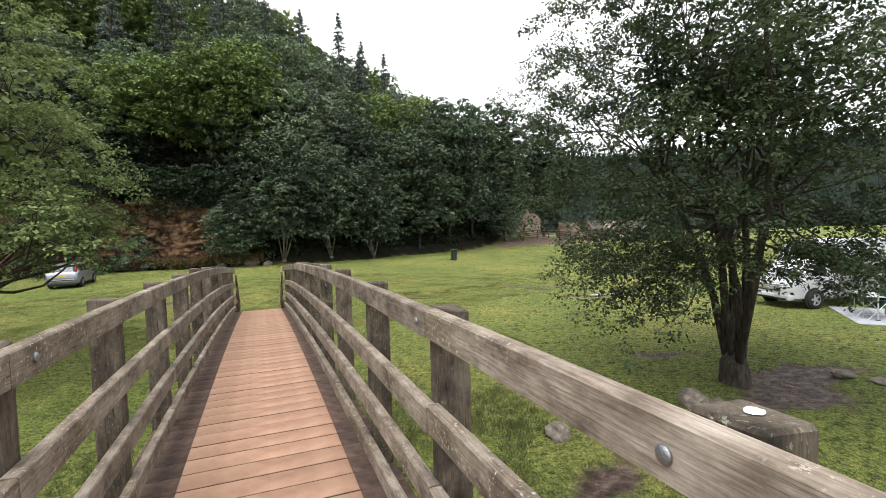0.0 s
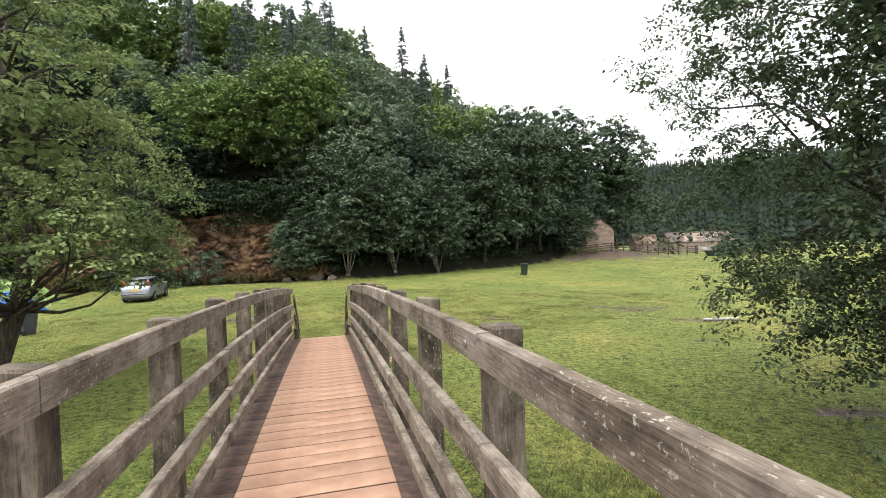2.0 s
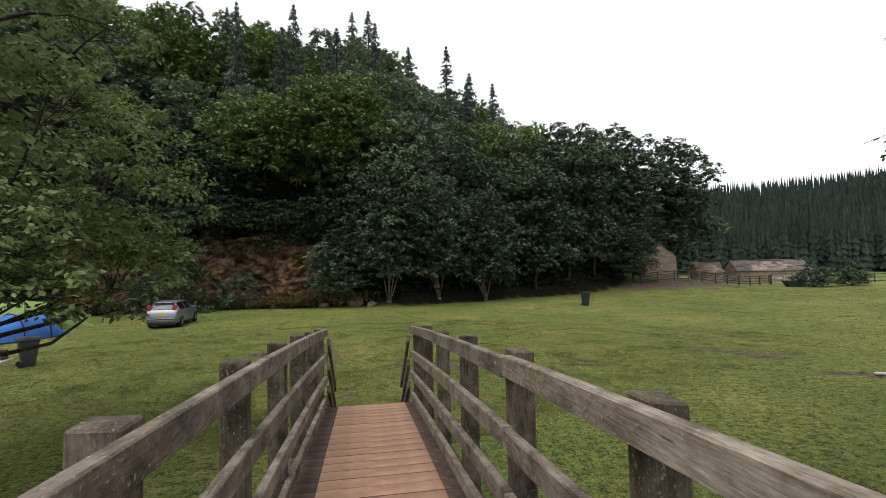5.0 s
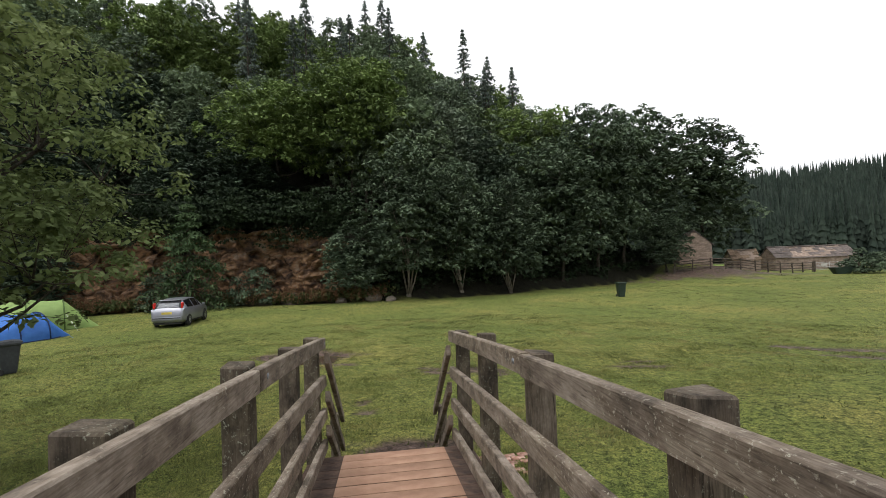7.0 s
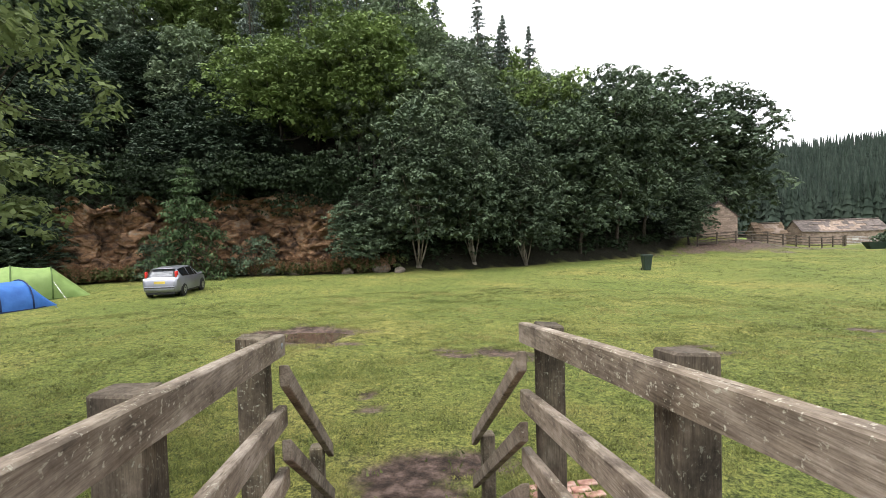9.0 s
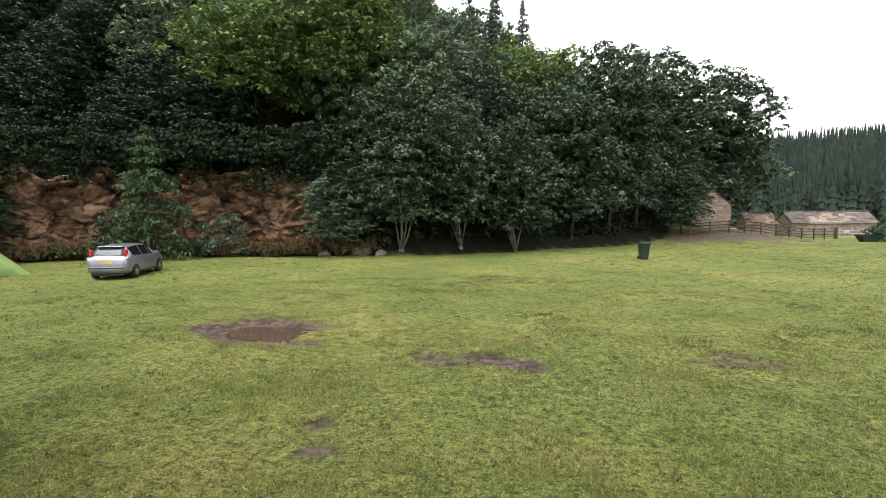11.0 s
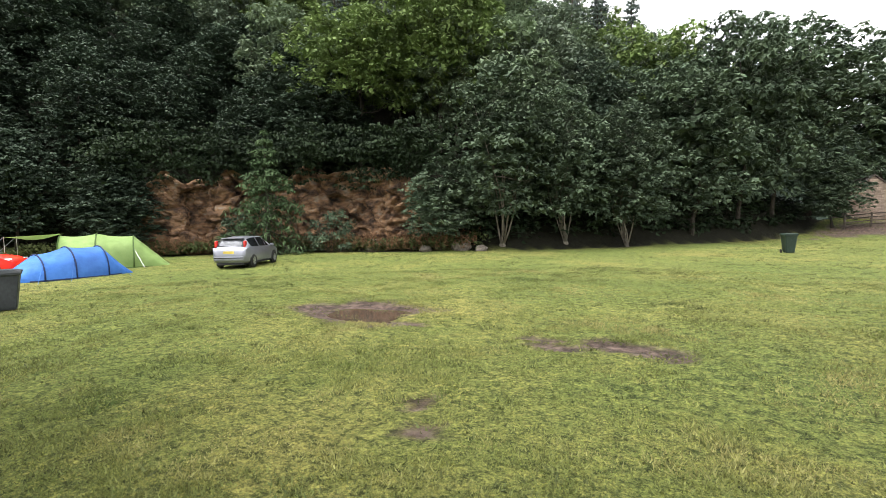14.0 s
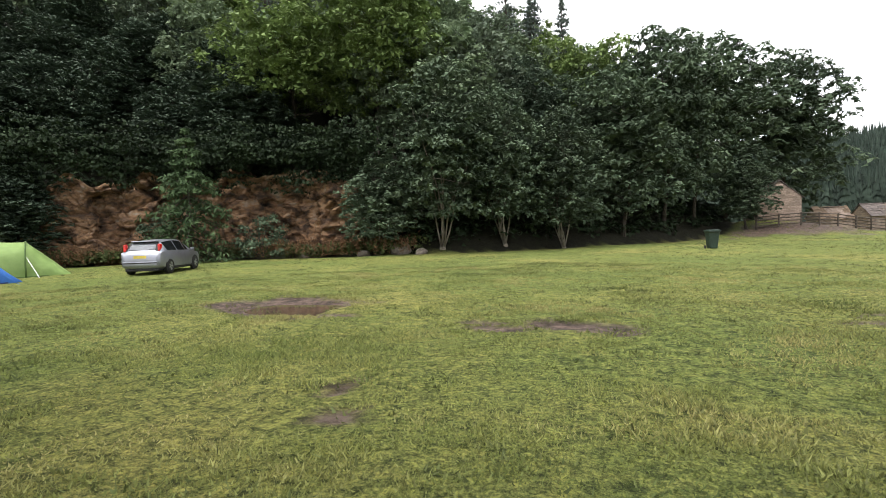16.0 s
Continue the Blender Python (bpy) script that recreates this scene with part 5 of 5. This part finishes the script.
camp_table(ground_pose(14.1, 15.35, 60, 0.02))
pad = part("groundsheet", box(-1.6, 1.6, -1.0, 1.0, 0, 0.02, 0.006), M_PAVING)
pad.matrix_world = ground_pose(14.3, 15.2, 64, -0.002)
tagged(pad, "grey woven groundsheet laid beside the van", "groundsheet")
pole = empty("awning_pole", ground_pose(13.6, 14.55, 0, 0.02), "thin white upright awning pole on the groundsheet", "pole")
part("shaft", rod([(0, 0, 0), (0, 0, 2.2)], 0.022, 8), M_WHITE, pole)
part("foot", box(-0.05, 0.05, -0.05, 0.05, 0, 0.015, 0.003), M_TRIM, pole)
crate = empty("wooden_crate", ground_pose(14.5, 15.0, 60, 0.02), "small reddish wooden crate under the camping table", "crate")
for k in range(3):
    part("slat", box(-0.2, 0.2, -0.15, -0.135, 0.02 + 0.09 * k, 0.09 + 0.09 * k, 0.004), M_DECK, crate)
    part("slat", box(-0.2, 0.2, 0.135, 0.15, 0.02 + 0.09 * k, 0.09 + 0.09 * k, 0.004), M_DECK, crate)
for sx in (-0.2, 0.2):
    part("end_panel", box(sx - 0.008, sx + 0.008, -0.15, 0.15, 0, 0.29, 0.004), M_DECK, crate)


def wheelie_bin(m, mat, label):
    b = empty("wheelie_bin", m, label, "bin")
    bm = bmesh.new()
    rings = []
    for z, w, d in ((0.03, 0.19, 0.2), (0.1, 0.21, 0.22), (0.9, 0.27, 0.32), (0.94, 0.30, 0.35), (0.99, 0.30, 0.35)):
        rings.append([bm.verts.new(p) for p in ((-w, -d + 0.03, z), (-w + 0.03, -d, z), (w - 0.03, -d, z), (w, -d + 0.03, z), (w, d - 0.03, z), (w - 0.03, d, z), (-w + 0.03, d, z), (-w, d - 0.03, z))])
    for a, c in zip(rings, rings[1:]):
        for k in range(8):
            bm.faces.new((a[k], a[(k + 1) % 8], c[(k + 1) % 8], c[k]))
    bm.faces.new(rings[0][::-1])
    part("body", bm, mat, b)
    bm = bmesh.new()
    rows = []
    for k in range(7):
        y = -0.37 + 0.76 * k / 6
        z = 0.995 + 0.075 * math.sin(math.pi * (0.15 + 0.75 * k / 6))
        rows.append([bm.verts.new((x, y, zz)) for x, zz in ((-0.315, 0.985), (-0.29, z), (0.29, z), (0.315, 0.985))])
    for a, c in zip(rows, rows[1:]):
        for k in range(3):
            bm.faces.new((a[k], a[k + 1], c[k + 1], c[k]))
    bm.faces.new(rows[0]), bm.faces.new(rows[-1][::-1])
    part("lid", bm, mat, b)
    part("handle", rod([(-0.24, 0.39, 0.99), (0.24, 0.39, 0.99)], 0.017, 8), mat, b)
    for sx in (-1, 1):
        bm = bmesh.new()
        bmesh.ops.create_cone(bm, cap_ends=True, segments=24, radius1=0.1, radius2=0.1, depth=0.05, matrix=pose(sx * 0.26, 0.25, 0.1, 0, 90, 0))
        bmesh.ops.bevel(bm, geom=[e for e in bm.edges if abs((e.verts[0].co - e.verts[1].co).x) < 0.001], offset=0.012, segments=2, affect="EDGES")
        part("wheel", bm, M_TYRE, b)
    return b


wheelie_bin(ground_pose(-20.2, 19.1, 152) @ Matrix.Diagonal((0.92, 0.86, 0.98, 1)), M_BIN, "dark grey wheelie bin standing on the grass near the tents")
wheelie_bin(ground_pose(0.95, 43.4, 12), M_BIN_GREEN, "dark green wheelie bin standing alone on the field")

pit = empty("fire_box", ground_pose(-22.5, 19.7, 20) @ Matrix.Diagonal((0.8, 0.8, 0.9, 1)), "rusty brown fire box on a pale slab beside the bin", "fire pit")
part("back_panel", box(-0.35, 0.35, 0.2, 0.24, 0.1, 0.5, 0.008), M_BROWN_BOX, pit)
part("box", box(-0.35, 0.35, -0.22, 0.2, 0.1, 0.34, 0.012), M_BROWN_BOX, pit)
part("slab", box(-0.5, 0.5, -0.4, 0.35, -0.02, 0.1, 0.02), M_CONCRETE, pit)
board = part("board", box(-0.63, 0.63, -0.06, 0.06, 0, 0.06, 0.01), M_WHITE_PLANK)
board.matrix_world = ground_pose(7.3, 21.2, 2)
tagged(board, "white painted board lying in the grass", "board")
log = part("log", rod([(-0.9, 0, 0.08), (0, 0.04, 0.09), (0.9, -0.02, 0.08)], [0.08, 0.1, 0.07], 10), M_BARK, None, "", True)
log.matrix_world = ground_pose(-14.4, 12.7, 25)
tagged(log, "weathered log lying on the grass near the oak", "log")


# ---- farm buildings ----
def stone_building(name, m, wide, deep, eaves, ridge, label, rows, category="barn", roof=None):
    """A stone building with its gable to -y: walls of single stones over a core, slab roof."""
    b = empty(name, m, label, category)
    bm = bmesh.new()
    w, d = wide / 2, deep
    vs = [bm.verts.new(p) for p in ((-w, 0, -0.6), (w, 0, -0.6), (w, 0, eaves), (0, 0, ridge), (-w, 0, eaves), (-w, d, -0.6), (w, d, -0.6), (w, d, eaves), (0, d, ridge), (-w, d, eaves))]
    for f in ((0, 1, 2, 3, 4), (9, 8, 7, 6, 5), (1, 6, 7, 2), (0, 4, 9, 5), (2, 7, 8, 3), (4, 3, 8, 9)):
        bm.faces.new([vs[i] for i in f])
    part("wall", bm, M_WALL_STONE, b)
    rng = random.Random(3)
    stone = None
    for axis, length in (("x", wide), ("y", deep)):
        z = 0.0
        while z < (ridge if axis == "x" else eaves) - 0.2:
            h = rng.uniform(0.2, 0.3)
            span = length if axis == "y" or z + h < eaves else length * max(0, (ridge - z - h) / (ridge - eaves))
            p = -span / 2 if axis == "x" else 0
            end = span / 2 if axis == "x" else length
            while p < end - 0.15:
                ln = min(rng.uniform(0.3, 0.7), end - p)
                if stone is None:
                    stone = part("stone", box(-0.5, 0.5, -0.5, 0.5, -0.5, 0.5, 0.06), M_WALL_STONE, b)
                    ob = stone
                else:
                    ob = new("stone", stone.data)
                    ob.parent = b
                c = p + ln / 2
                if axis == "x":
                    ob.matrix_local = pose(c, 0, z + h / 2) @ Matrix.Diagonal((ln - 0.03, 0.07 + rng.uniform(0, 0.04), h - 0.03, 1))
                else:
                    ob.matrix_local = pose(-w, c, z + h / 2) @ Matrix.Diagonal((0.07 + rng.uniform(0, 0.04), ln - 0.03, h - 0.03, 1))
                p += ln
            z += h
    run, slab = math.hypot(w + 0.2, ridge - eaves), None
    pitch = math.atan2(ridge - eaves, w)
    for sx in (-1, 1):
        for r in range(rows):
            u, du, y = -0.25 + (run + 0.2) * r / rows, (run + 0.25) / rows, -0.15
            while y < d + 0.05:
                ln = min(rng.uniform(0.5, 1.0), d + 0.15 - y)
                if slab is None:
                    ob = slab = part("roof_slab", box(-0.5, 0.5, -0.5, 0.5, -0.5, 0.5, 0.08), roof or M_SLATE, b)
                else:
                    ob = new("roof_slab", slab.data)
                    ob.parent = b
                c, lift = u + du / 2, rng.uniform(0.0, 0.13) - 0.12 * math.sin(math.pi * y / d)
                ob.matrix_local = Matrix.Translation((sx * (w - c * math.cos(pitch) + lift * math.sin(pitch)), y + ln / 2, eaves + c * math.sin(pitch) + lift * math.cos(pitch))) @ Matrix.Rotation(sx * (pitch + rng.uniform(-0.04, 0.02)), 4, "Y") @ Matrix.Diagonal((du + 0.06, ln - 0.015, 0.055, 1))
                y += ln
    part("ridge", rod([(0, -0.15, ridge + 0.06), (0, d + 0.15, ridge + 0.05)], 0.09, 7), M_SLATE, b)
    return b


stone_building("stone_barn", ground_pose(12.7, 70.0, -6, 0.1), 3.7, 7.0, 2.3, 3.9, "small stone barn with a stone-slab roof behind the fence", 6)
stone_building("stone_shed", ground_pose(26.6, 86.2, -80, 0.0), 3.6, 11.0, 1.9, 3.3, "long low stone shed with an uneven slab roof", 5, "shed")

stone_building("stone_shed", ground_pose(20.9, 84.6, -86, 0.0), 3.0, 3.6, 1.7, 3.0, "ruined stone lean-to shed with a rusty patched roof", 4, "shed", M_RUST_ROOF)


def fence_run(points, label, rails=4, top=1.15, gap=1.9):
    f = empty("fence", pose(points[0][0], points[0][1], 0), label, "fence")
    inv = f.matrix_world.inverted()
    post = None
    rng = random.Random(len(points))
    stops = []
    for (ax, ay), (bx, by) in zip(points, points[1:]):
        n = max(1, round(math.hypot(bx - ax, by - ay) / gap))
        stops += [(ax + (bx - ax) * k / n, ay + (by - ay) * k / n) for k in range(n)]
    stops.append(points[-1])
    spots = [Vector((x, y, ground_z(x, y))) for x, y in stops]
    for p in spots:
        if post is None:
            ob = post = part("post", box(-0.06, 0.06, -0.06, 0.06, -0.3, top + 0.12, 0.012), M_FENCE, f)
        else:
            ob = new("post", post.data)
            ob.parent = f
        ob.matrix_world = Matrix.Translation(p) @ pose(0, 0, 0, rng.uniform(-1.5, 1.5), rng.uniform(-1.5, 1.5), 40)
    for a, b in zip(spots, spots[1:]):
        for k in range(rails):
            z = 0.25 + (top - 0.25) * k / max(1, rails - 1)
            bm = rod([a - f.location + Vector((0, 0, z)), b - f.location + Vector((0, 0, z + rng.uniform(-0.02, 0.02)))], 0.05, 4)
            part("rail", bm, M_FENCE, f)
    return f


fence_run([(9.4, 65.6), (13.5, 67.0), (19.0, 69.8), (24.2, 73.2), (27.6, 76.0)], "dark timber post and rail fence below the stone barn")
fence_run([(34.2, 79.2), (44, 80), (62, 82)], "timber post and rail fence beside the far pasture", 3)


def field_gate(a, b):
    g = empty("field_gate", pose(a[0], a[1], ground_z(*a)), "galvanised five-bar field gate with small white notices", "gate")
    w = Vector((b[0] - a[0], b[1] - a[1], 0))
    for k in range(6):
        z = 0.22 + 0.18 * k
        part("bar", rod([(0, 0, z), tuple(w + Vector((0, 0, z)))], 0.024, 6), M_GATE, g)
    for u in (0, 0.33, 0.66, 1):
        part("stile", rod([tuple(w * u + Vector((0, 0, 0.15))), tuple(w * u + Vector((0, 0, 1.2)))], 0.026, 6), M_GATE, g)
    for u, s in ((0.2, 0.45), (0.7, 0.5)):
        c = w * u
        bm = box(-s, s, -0.015, 0.015, -0.16, 0.16, 0.004)
        ob = part("notice", bm, M_WHITE_PLANK, g, "white notice plate")
        ob.matrix_local = Matrix.Translation(c + Vector((0, -0.05, 0.85))) @ Matrix.Rotation(math.atan2(w.y, w.x), 4, "Z")
    for u in (-0.02, 1.02):
        p = w * u
        part("gate_post", box(p.x - 0.09, p.x + 0.09, p.y - 0.09, p.y + 0.09, -0.3, 1.35, 0.02), M_FENCE, g)
    return g


field_gate((28.0, 76.2), (33.9, 79.0))
red_sign = empty("sign", ground_pose(35.2, 78.6, -30), "small red sign board on a post beside the gate", "sign")
part("post", rod([(0, 0, -0.2), (0, 0, 1.3)], 0.04, 8), M_FENCE, red_sign)
part("panel", box(-0.45, 0.45, -0.05, -0.02, 0.7, 1.3, 0.01), M_LAMP_RED, red_sign)
trough = empty("water_trough", ground_pose(27.6, 69.9, 10), "dark green tapered water trough standing on the field", "trough")
bm = bmesh.new()
rings = [[bm.verts.new(p) for p in ((-w, -d, z), (w, -d, z), (w, d, z), (-w, d, z))] for z, w, d in ((0, 0.7, 0.3), (0.75, 1.1, 0.5), (0.75, 1.03, 0.44), (0.25, 0.8, 0.33))]
for a, c in zip(rings, rings[1:]):
    for k in range(4):
        bm.faces.new((a[k], a[(k + 1) % 4], c[(k + 1) % 4], c[k]))
bm.faces.new(rings[0][::-1]), bm.faces.new(rings[-1])
part("tub", bm, M_BIN_GREEN, trough)


# ---- smaller planting ----
def bush(name, x, y, r, tall, seed, mat, label, leaf=0.18, clumps=60, per=40):
    rng = np.random.RandomState(seed)
    b = empty(name, pose(x, y, ground_z(x, y)), label, "bush")
    cs = []
    while len(cs) < clumps:
        w = rng.normal(size=3)
        w /= np.linalg.norm(w)
        k = rng.uniform(0.4, 1.0)
        if w[2] * k > -0.1:
            cs.append((w[0] * r * k, w[1] * r * k, 0.25 + abs(w[2]) * k * tall * 0.85))
    v, f = leaf_cloud(rng, cs, [(r * 0.24, r * 0.24, tall * 0.14)] * clumps, per, leaf)
    bm = bmesh.new()
    for c in cs[:14]:
        rod([(0, 0, -0.1), (c[0] * 0.4, c[1] * 0.4, c[2] * 0.55), c], [0.045, 0.03, 0.01], 5, bm, cap=False)
    part("stems", bm, M_BARK, b)
    quick_mesh("foliage", v, f, mat, b)
    return b


bush("bush", 30.0, 70.4, 2.3, 2.9, 31, M_LEAF, "dense dark green rounded bush at the field edge", 0.32)
bush("bush", 34.6, 71.4, 2.0, 2.8, 32, M_LEAF, "dense dark green bush with upright shoots at the field edge", 0.32)
bush("bush", -27.6, 41.2, 2.0, 3.6, 33, M_LEAF, "leafy green shrub growing against the rock face", 0.2)
bush("bush", -33.4, 38.2, 2.0, 3.4, 34, M_LEAF, "leafy green shrub growing against the rock face", 0.2)
cedar = conifer(41, 8.6, 3.7, 1.0, M_CEDAR, 13, 9, "cedar_tree", "young blue-green cedar with drooping sprays before the rock face", 0.6, 12, 0.42)
cedar.matrix_basis = at(-30.6, 38.0, 20)


def undergrowth():
    rng = np.random.RandomState(9)
    for name, mat, count, tall, label in (("weeds", M_WEED, 760, 0.9, "tangled green weeds along the foot of the rock face"), ("dock_stalks", M_DOCK, 620, 1.15, "rusty brown dock stalks along the foot of the rock face")):
        cs = []
        line = [Vector(p) for p in ((-44, 27.6), (-38, 34.3), (-33.5, 38), (-28, 41), (-22, 41.9), (-17, 43))]
        while len(cs) < count:
            k = rng.randint(1 if name == "weeds" else 2, len(line)) - (0 if rng.rand() > 0 else 0)
            k = min(k, len(line) - 1)
            p = line[k - 1].lerp(line[k], rng.rand())
            x, y = p.x + rng.normal(scale=0.6) - 0.4, p.y + abs(rng.normal(scale=1.5))
            y -= 0 if name == "weeds" else 0.5
            cs.append((x, y, ground_z(x, y) + tall * rng.uniform(0.2, 0.8)))
        v, f = leaf_cloud(rng, cs, [(0.35, 0.35, tall * 0.5) if name == "weeds" else (0.16, 0.16, tall * 0.55)] * count, 26, 0.2 if name == "weeds" else 0.15, 0.9, -0.6, 1.0 if name == "weeds" else 0.5)
        tagged(quick_mesh(name, v, f, mat), label, "weeds", kind="stuff")


undergrowth()


def understorey():
    """Bracken and low shrubs added to cover the slope under the trees, and branches that hang over the rock face, all
    coloured dark for shade.
    """
    rng = np.random.RandomState(19)
    n = 15000
    x, y = rng.uniform(-75, 14, n), rng.uniform(12, 90, n)
    d = edge_distance(x, y)
    keep = (d > 0.8) & (d < 34) & (rng.rand(n) < np.where(d < 9, 1.0, 0.2)) & ~((d < 5.5) & (x > -41) & (x < -18))
    x, y = x[keep], y[keep]
    z = height(x, y) + rng.uniform(0.1, 0.9, len(x))
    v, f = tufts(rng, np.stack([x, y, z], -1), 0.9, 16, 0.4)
    tagged(quick_mesh("understorey", v, f, M_SHADE_LEAF), "low shrubs filling the slope under the trees, coloured dark for shade", "shrubs", kind="stuff")
    line = [Vector(p) for p in ((-42, 32.6), (-38, 36.3), (-34.5, 40), (-31, 42), (-28, 43.4), (-24, 43.9), (-20, 44.2))]
    cs = []
    while len(cs) < 900:
        k = rng.randint(1, len(line))
        p = line[k - 1].lerp(line[k], rng.rand())
        hang = max(0.0, 0.5 + 1.6 * noise.noise(Vector((p.x * 0.35, 1, 0))) + 1.2 * noise.noise(Vector((p.x * 1.1, 5, 0))))
        zz = rng.uniform(6.6 - 2.6 * hang * rng.rand(), 8.6)
        reach = 2.2 * rng.rand() ** 2 if zz > 6.2 else 0.0
        cs.append((p.x + rng.normal(scale=0.5) + 0.3 * reach, p.y + rng.normal(scale=0.6) + 0.25 * (zz - 5) - reach, zz + 0.5 * reach))
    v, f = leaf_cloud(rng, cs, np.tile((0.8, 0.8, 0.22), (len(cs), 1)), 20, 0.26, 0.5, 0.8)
    tagged(quick_mesh("hanging_foliage", v, f, M_SHADE_LEAF), "leafy branches hanging over the top of the rock face, darkened for shade", "branches", kind="stuff")


understorey()


def grass_blades():
    """Short blades on the grass nearest the walk, in tufts."""
    rng = np.random.RandomState(6)
    n = 720000
    a, r = radians(112) + rng.uniform(-1.2, 1.2, n), 1.2 + 19 * rng.uniform(0, 1, n) ** 1.1
    x, y = -5.2 + r * np.cos(a), 13.2 + r * np.sin(a)
    near = rng.rand(n) < 0.22
    s, o = rng.uniform(0, 13, n), rng.uniform(-7, 7, n)
    x, y = np.where(near, AXIS[0] * s + SIDE[0] * o, x), np.where(near, AXIS[1] * s + SIDE[1] * o, y)
    bare = np.zeros(n)
    for cx, cy, aa, c, turn in BARE:
        t = radians(turn)
        u, v = (x - cx) * math.cos(t) + (y - cy) * math.sin(t), -(x - cx) * math.sin(t) + (y - cy) * math.cos(t)
        bare = np.maximum(bare, np.hypot(u / aa, v / c) < 1.0)
    patch = 0.9 * patchy(x, y, 0.9) + 0.9 * patchy(x + 7, y, 0.24)
    keep = (bare < 0.5) & (rng.rand(n) < 0.5 + 0.5 * patch)
    x, y, patch = x[keep], y[keep], patch[keep]
    m = len(x)
    z = height(x, y) - 0.01
    h = rng.uniform(0.016, 0.042, m) * (1 + 0.6 * np.clip(patch, 0, 1))
    w = rng.uniform(0.005, 0.011, m) * (1 + 0.06 * np.hypot(x + 5.2, y - 13.2))
    t, lean = rng.uniform(0, 2 * np.pi, m), rng.normal(scale=0.6, size=(2, m)) * h
    p = np.stack([x, y, z], -1)
    side = np.stack([np.cos(t) * w, np.sin(t) * w, np.zeros(m)], -1)
    tip = p + np.stack([lean[0], lean[1], h], -1)
    verts = np.stack([p - side, p + side, tip], 1).reshape(-1, 3)
    ob = quick_mesh("grass", verts, np.arange(3 * m).reshape(m, 3), M_BLADE)
    tagged(ob, "short tufted grass blades on the field", "grass", kind="stuff")


grass_blades()


def white_marks():
    """Bird droppings on a post top and litter specks on the field."""
    for s, off, k in ((0.45, 0.65, 1),):
        bm = bmesh.new()
        ring = [bm.verts.new((0.017 * math.cos(a) * (1 + 0.5 * noise.noise(Vector((math.cos(a) * 2, math.sin(a) * 2, k)))), 0.014 * math.sin(a), 0)) for a in [2 * math.pi * q / 14 for q in range(14)]]
        top = bm.verts.new((0, 0, 0.003))
        for q in range(14):
            bm.faces.new((ring[q], ring[(q + 1) % 14], top))
        ob = part("bird_dropping", bm, M_DROPPING)
        p = AXIS * s + SIDE * off
        ob.matrix_world = pose(p[0], p[1], rail_top(s) + 0.011, 0, 0, 50 * k)
        tagged(ob, "white bird dropping dried on a post top", "dropping")


white_marks()


def coarse_tufts():
    """Coarser dark tufts that the sheep leave standing, all over the field."""
    rng = np.random.RandomState(12)
    n = 11000
    x, y = rng.uniform(-34, 34, n), 8 + 60 * rng.uniform(0, 1, n) ** 0.8
    s, o = x * AXIS[0] + y * AXIS[1], x * SIDE[0] + y * SIDE[1]
    keep = (edge_distance(x, y) < -1) & ~((abs(o) < 1.1) & (s < 15.2))
    x, y = x[keep], y[keep]
    m, k = len(x), 12
    r = rng.uniform(0.03, 0.13, m)
    cx = np.repeat(x, k) + rng.normal(size=m * k) * np.repeat(r, k) * 1.6
    cy = np.repeat(y, k) + rng.normal(size=m * k) * np.repeat(r, k) * 0.6
    z = height(cx, cy) - 0.01
    h = rng.uniform(0.025, 0.075, m * k)
    t = rng.uniform(0, 2 * np.pi, m * k)
    w = rng.uniform(0.008, 0.02, m * k)
    p = np.stack([cx, cy, z], -1)
    side = np.stack([np.cos(t) * w, np.sin(t) * w, np.zeros(m * k)], -1)
    tip = p + np.stack([rng.normal(size=m * k) * 0.03, rng.normal(size=m * k) * 0.03, h], -1)
    verts = np.stack([p - side, p + side, tip], 1).reshape(-1, 3)
    ob = quick_mesh("coarse_grass", verts, np.arange(3 * m * k).reshape(-1, 3), M_TUFT)
    tagged(ob, "coarse dark green grass tufts scattered over the field", "grass", kind="stuff")


coarse_tufts()


def rough_grass():
    """Longer rough grass that is left standing on the bank beside and under the footbridge."""
    rng = np.random.RandomState(27)
    n = 2600
    s, o = rng.uniform(-1.5, 8.5, n), rng.uniform(0.85, 4.6, n) * np.where(rng.rand(n) < 0.68, 1, -1)
    x, y = AXIS[0] * s + SIDE[0] * o, AXIS[1] * s + SIDE[1] * o
    keep = patchy(x, y, 1.3) + 0.5 * patchy(x + 3, y, 0.4) > 0.05
    x, y = x[keep], y[keep]
    m, k = len(x), 22
    r = rng.uniform(0.03, 0.09, m)
    cx, cy = np.repeat(x, k) + rng.normal(size=m * k) * np.repeat(r, k), np.repeat(y, k) + rng.normal(size=m * k) * np.repeat(r, k)
    h = np.repeat(rng.uniform(0.06, 0.2, m), k) * rng.uniform(0.5, 1.1, m * k)
    t, w = rng.uniform(0, 2 * np.pi, m * k), rng.uniform(0.003, 0.007, m * k)
    p = np.stack([cx, cy, height(cx, cy) - 0.01], -1)
    side = np.stack([np.cos(t) * w, np.sin(t) * w, np.zeros(m * k)], -1)
    tip = p + np.stack([rng.normal(size=m * k) * 0.5 * h, rng.normal(size=m * k) * 0.5 * h, h], -1)
    ob = quick_mesh("rough_grass", np.stack([p - side, p + side, tip], 1).reshape(-1, 3), np.arange(3 * m * k).reshape(-1, 3), M_TUFT)
    tagged(ob, "longer rough dark green grass on the bank beside the bridge", "grass", kind="stuff")


rough_grass()
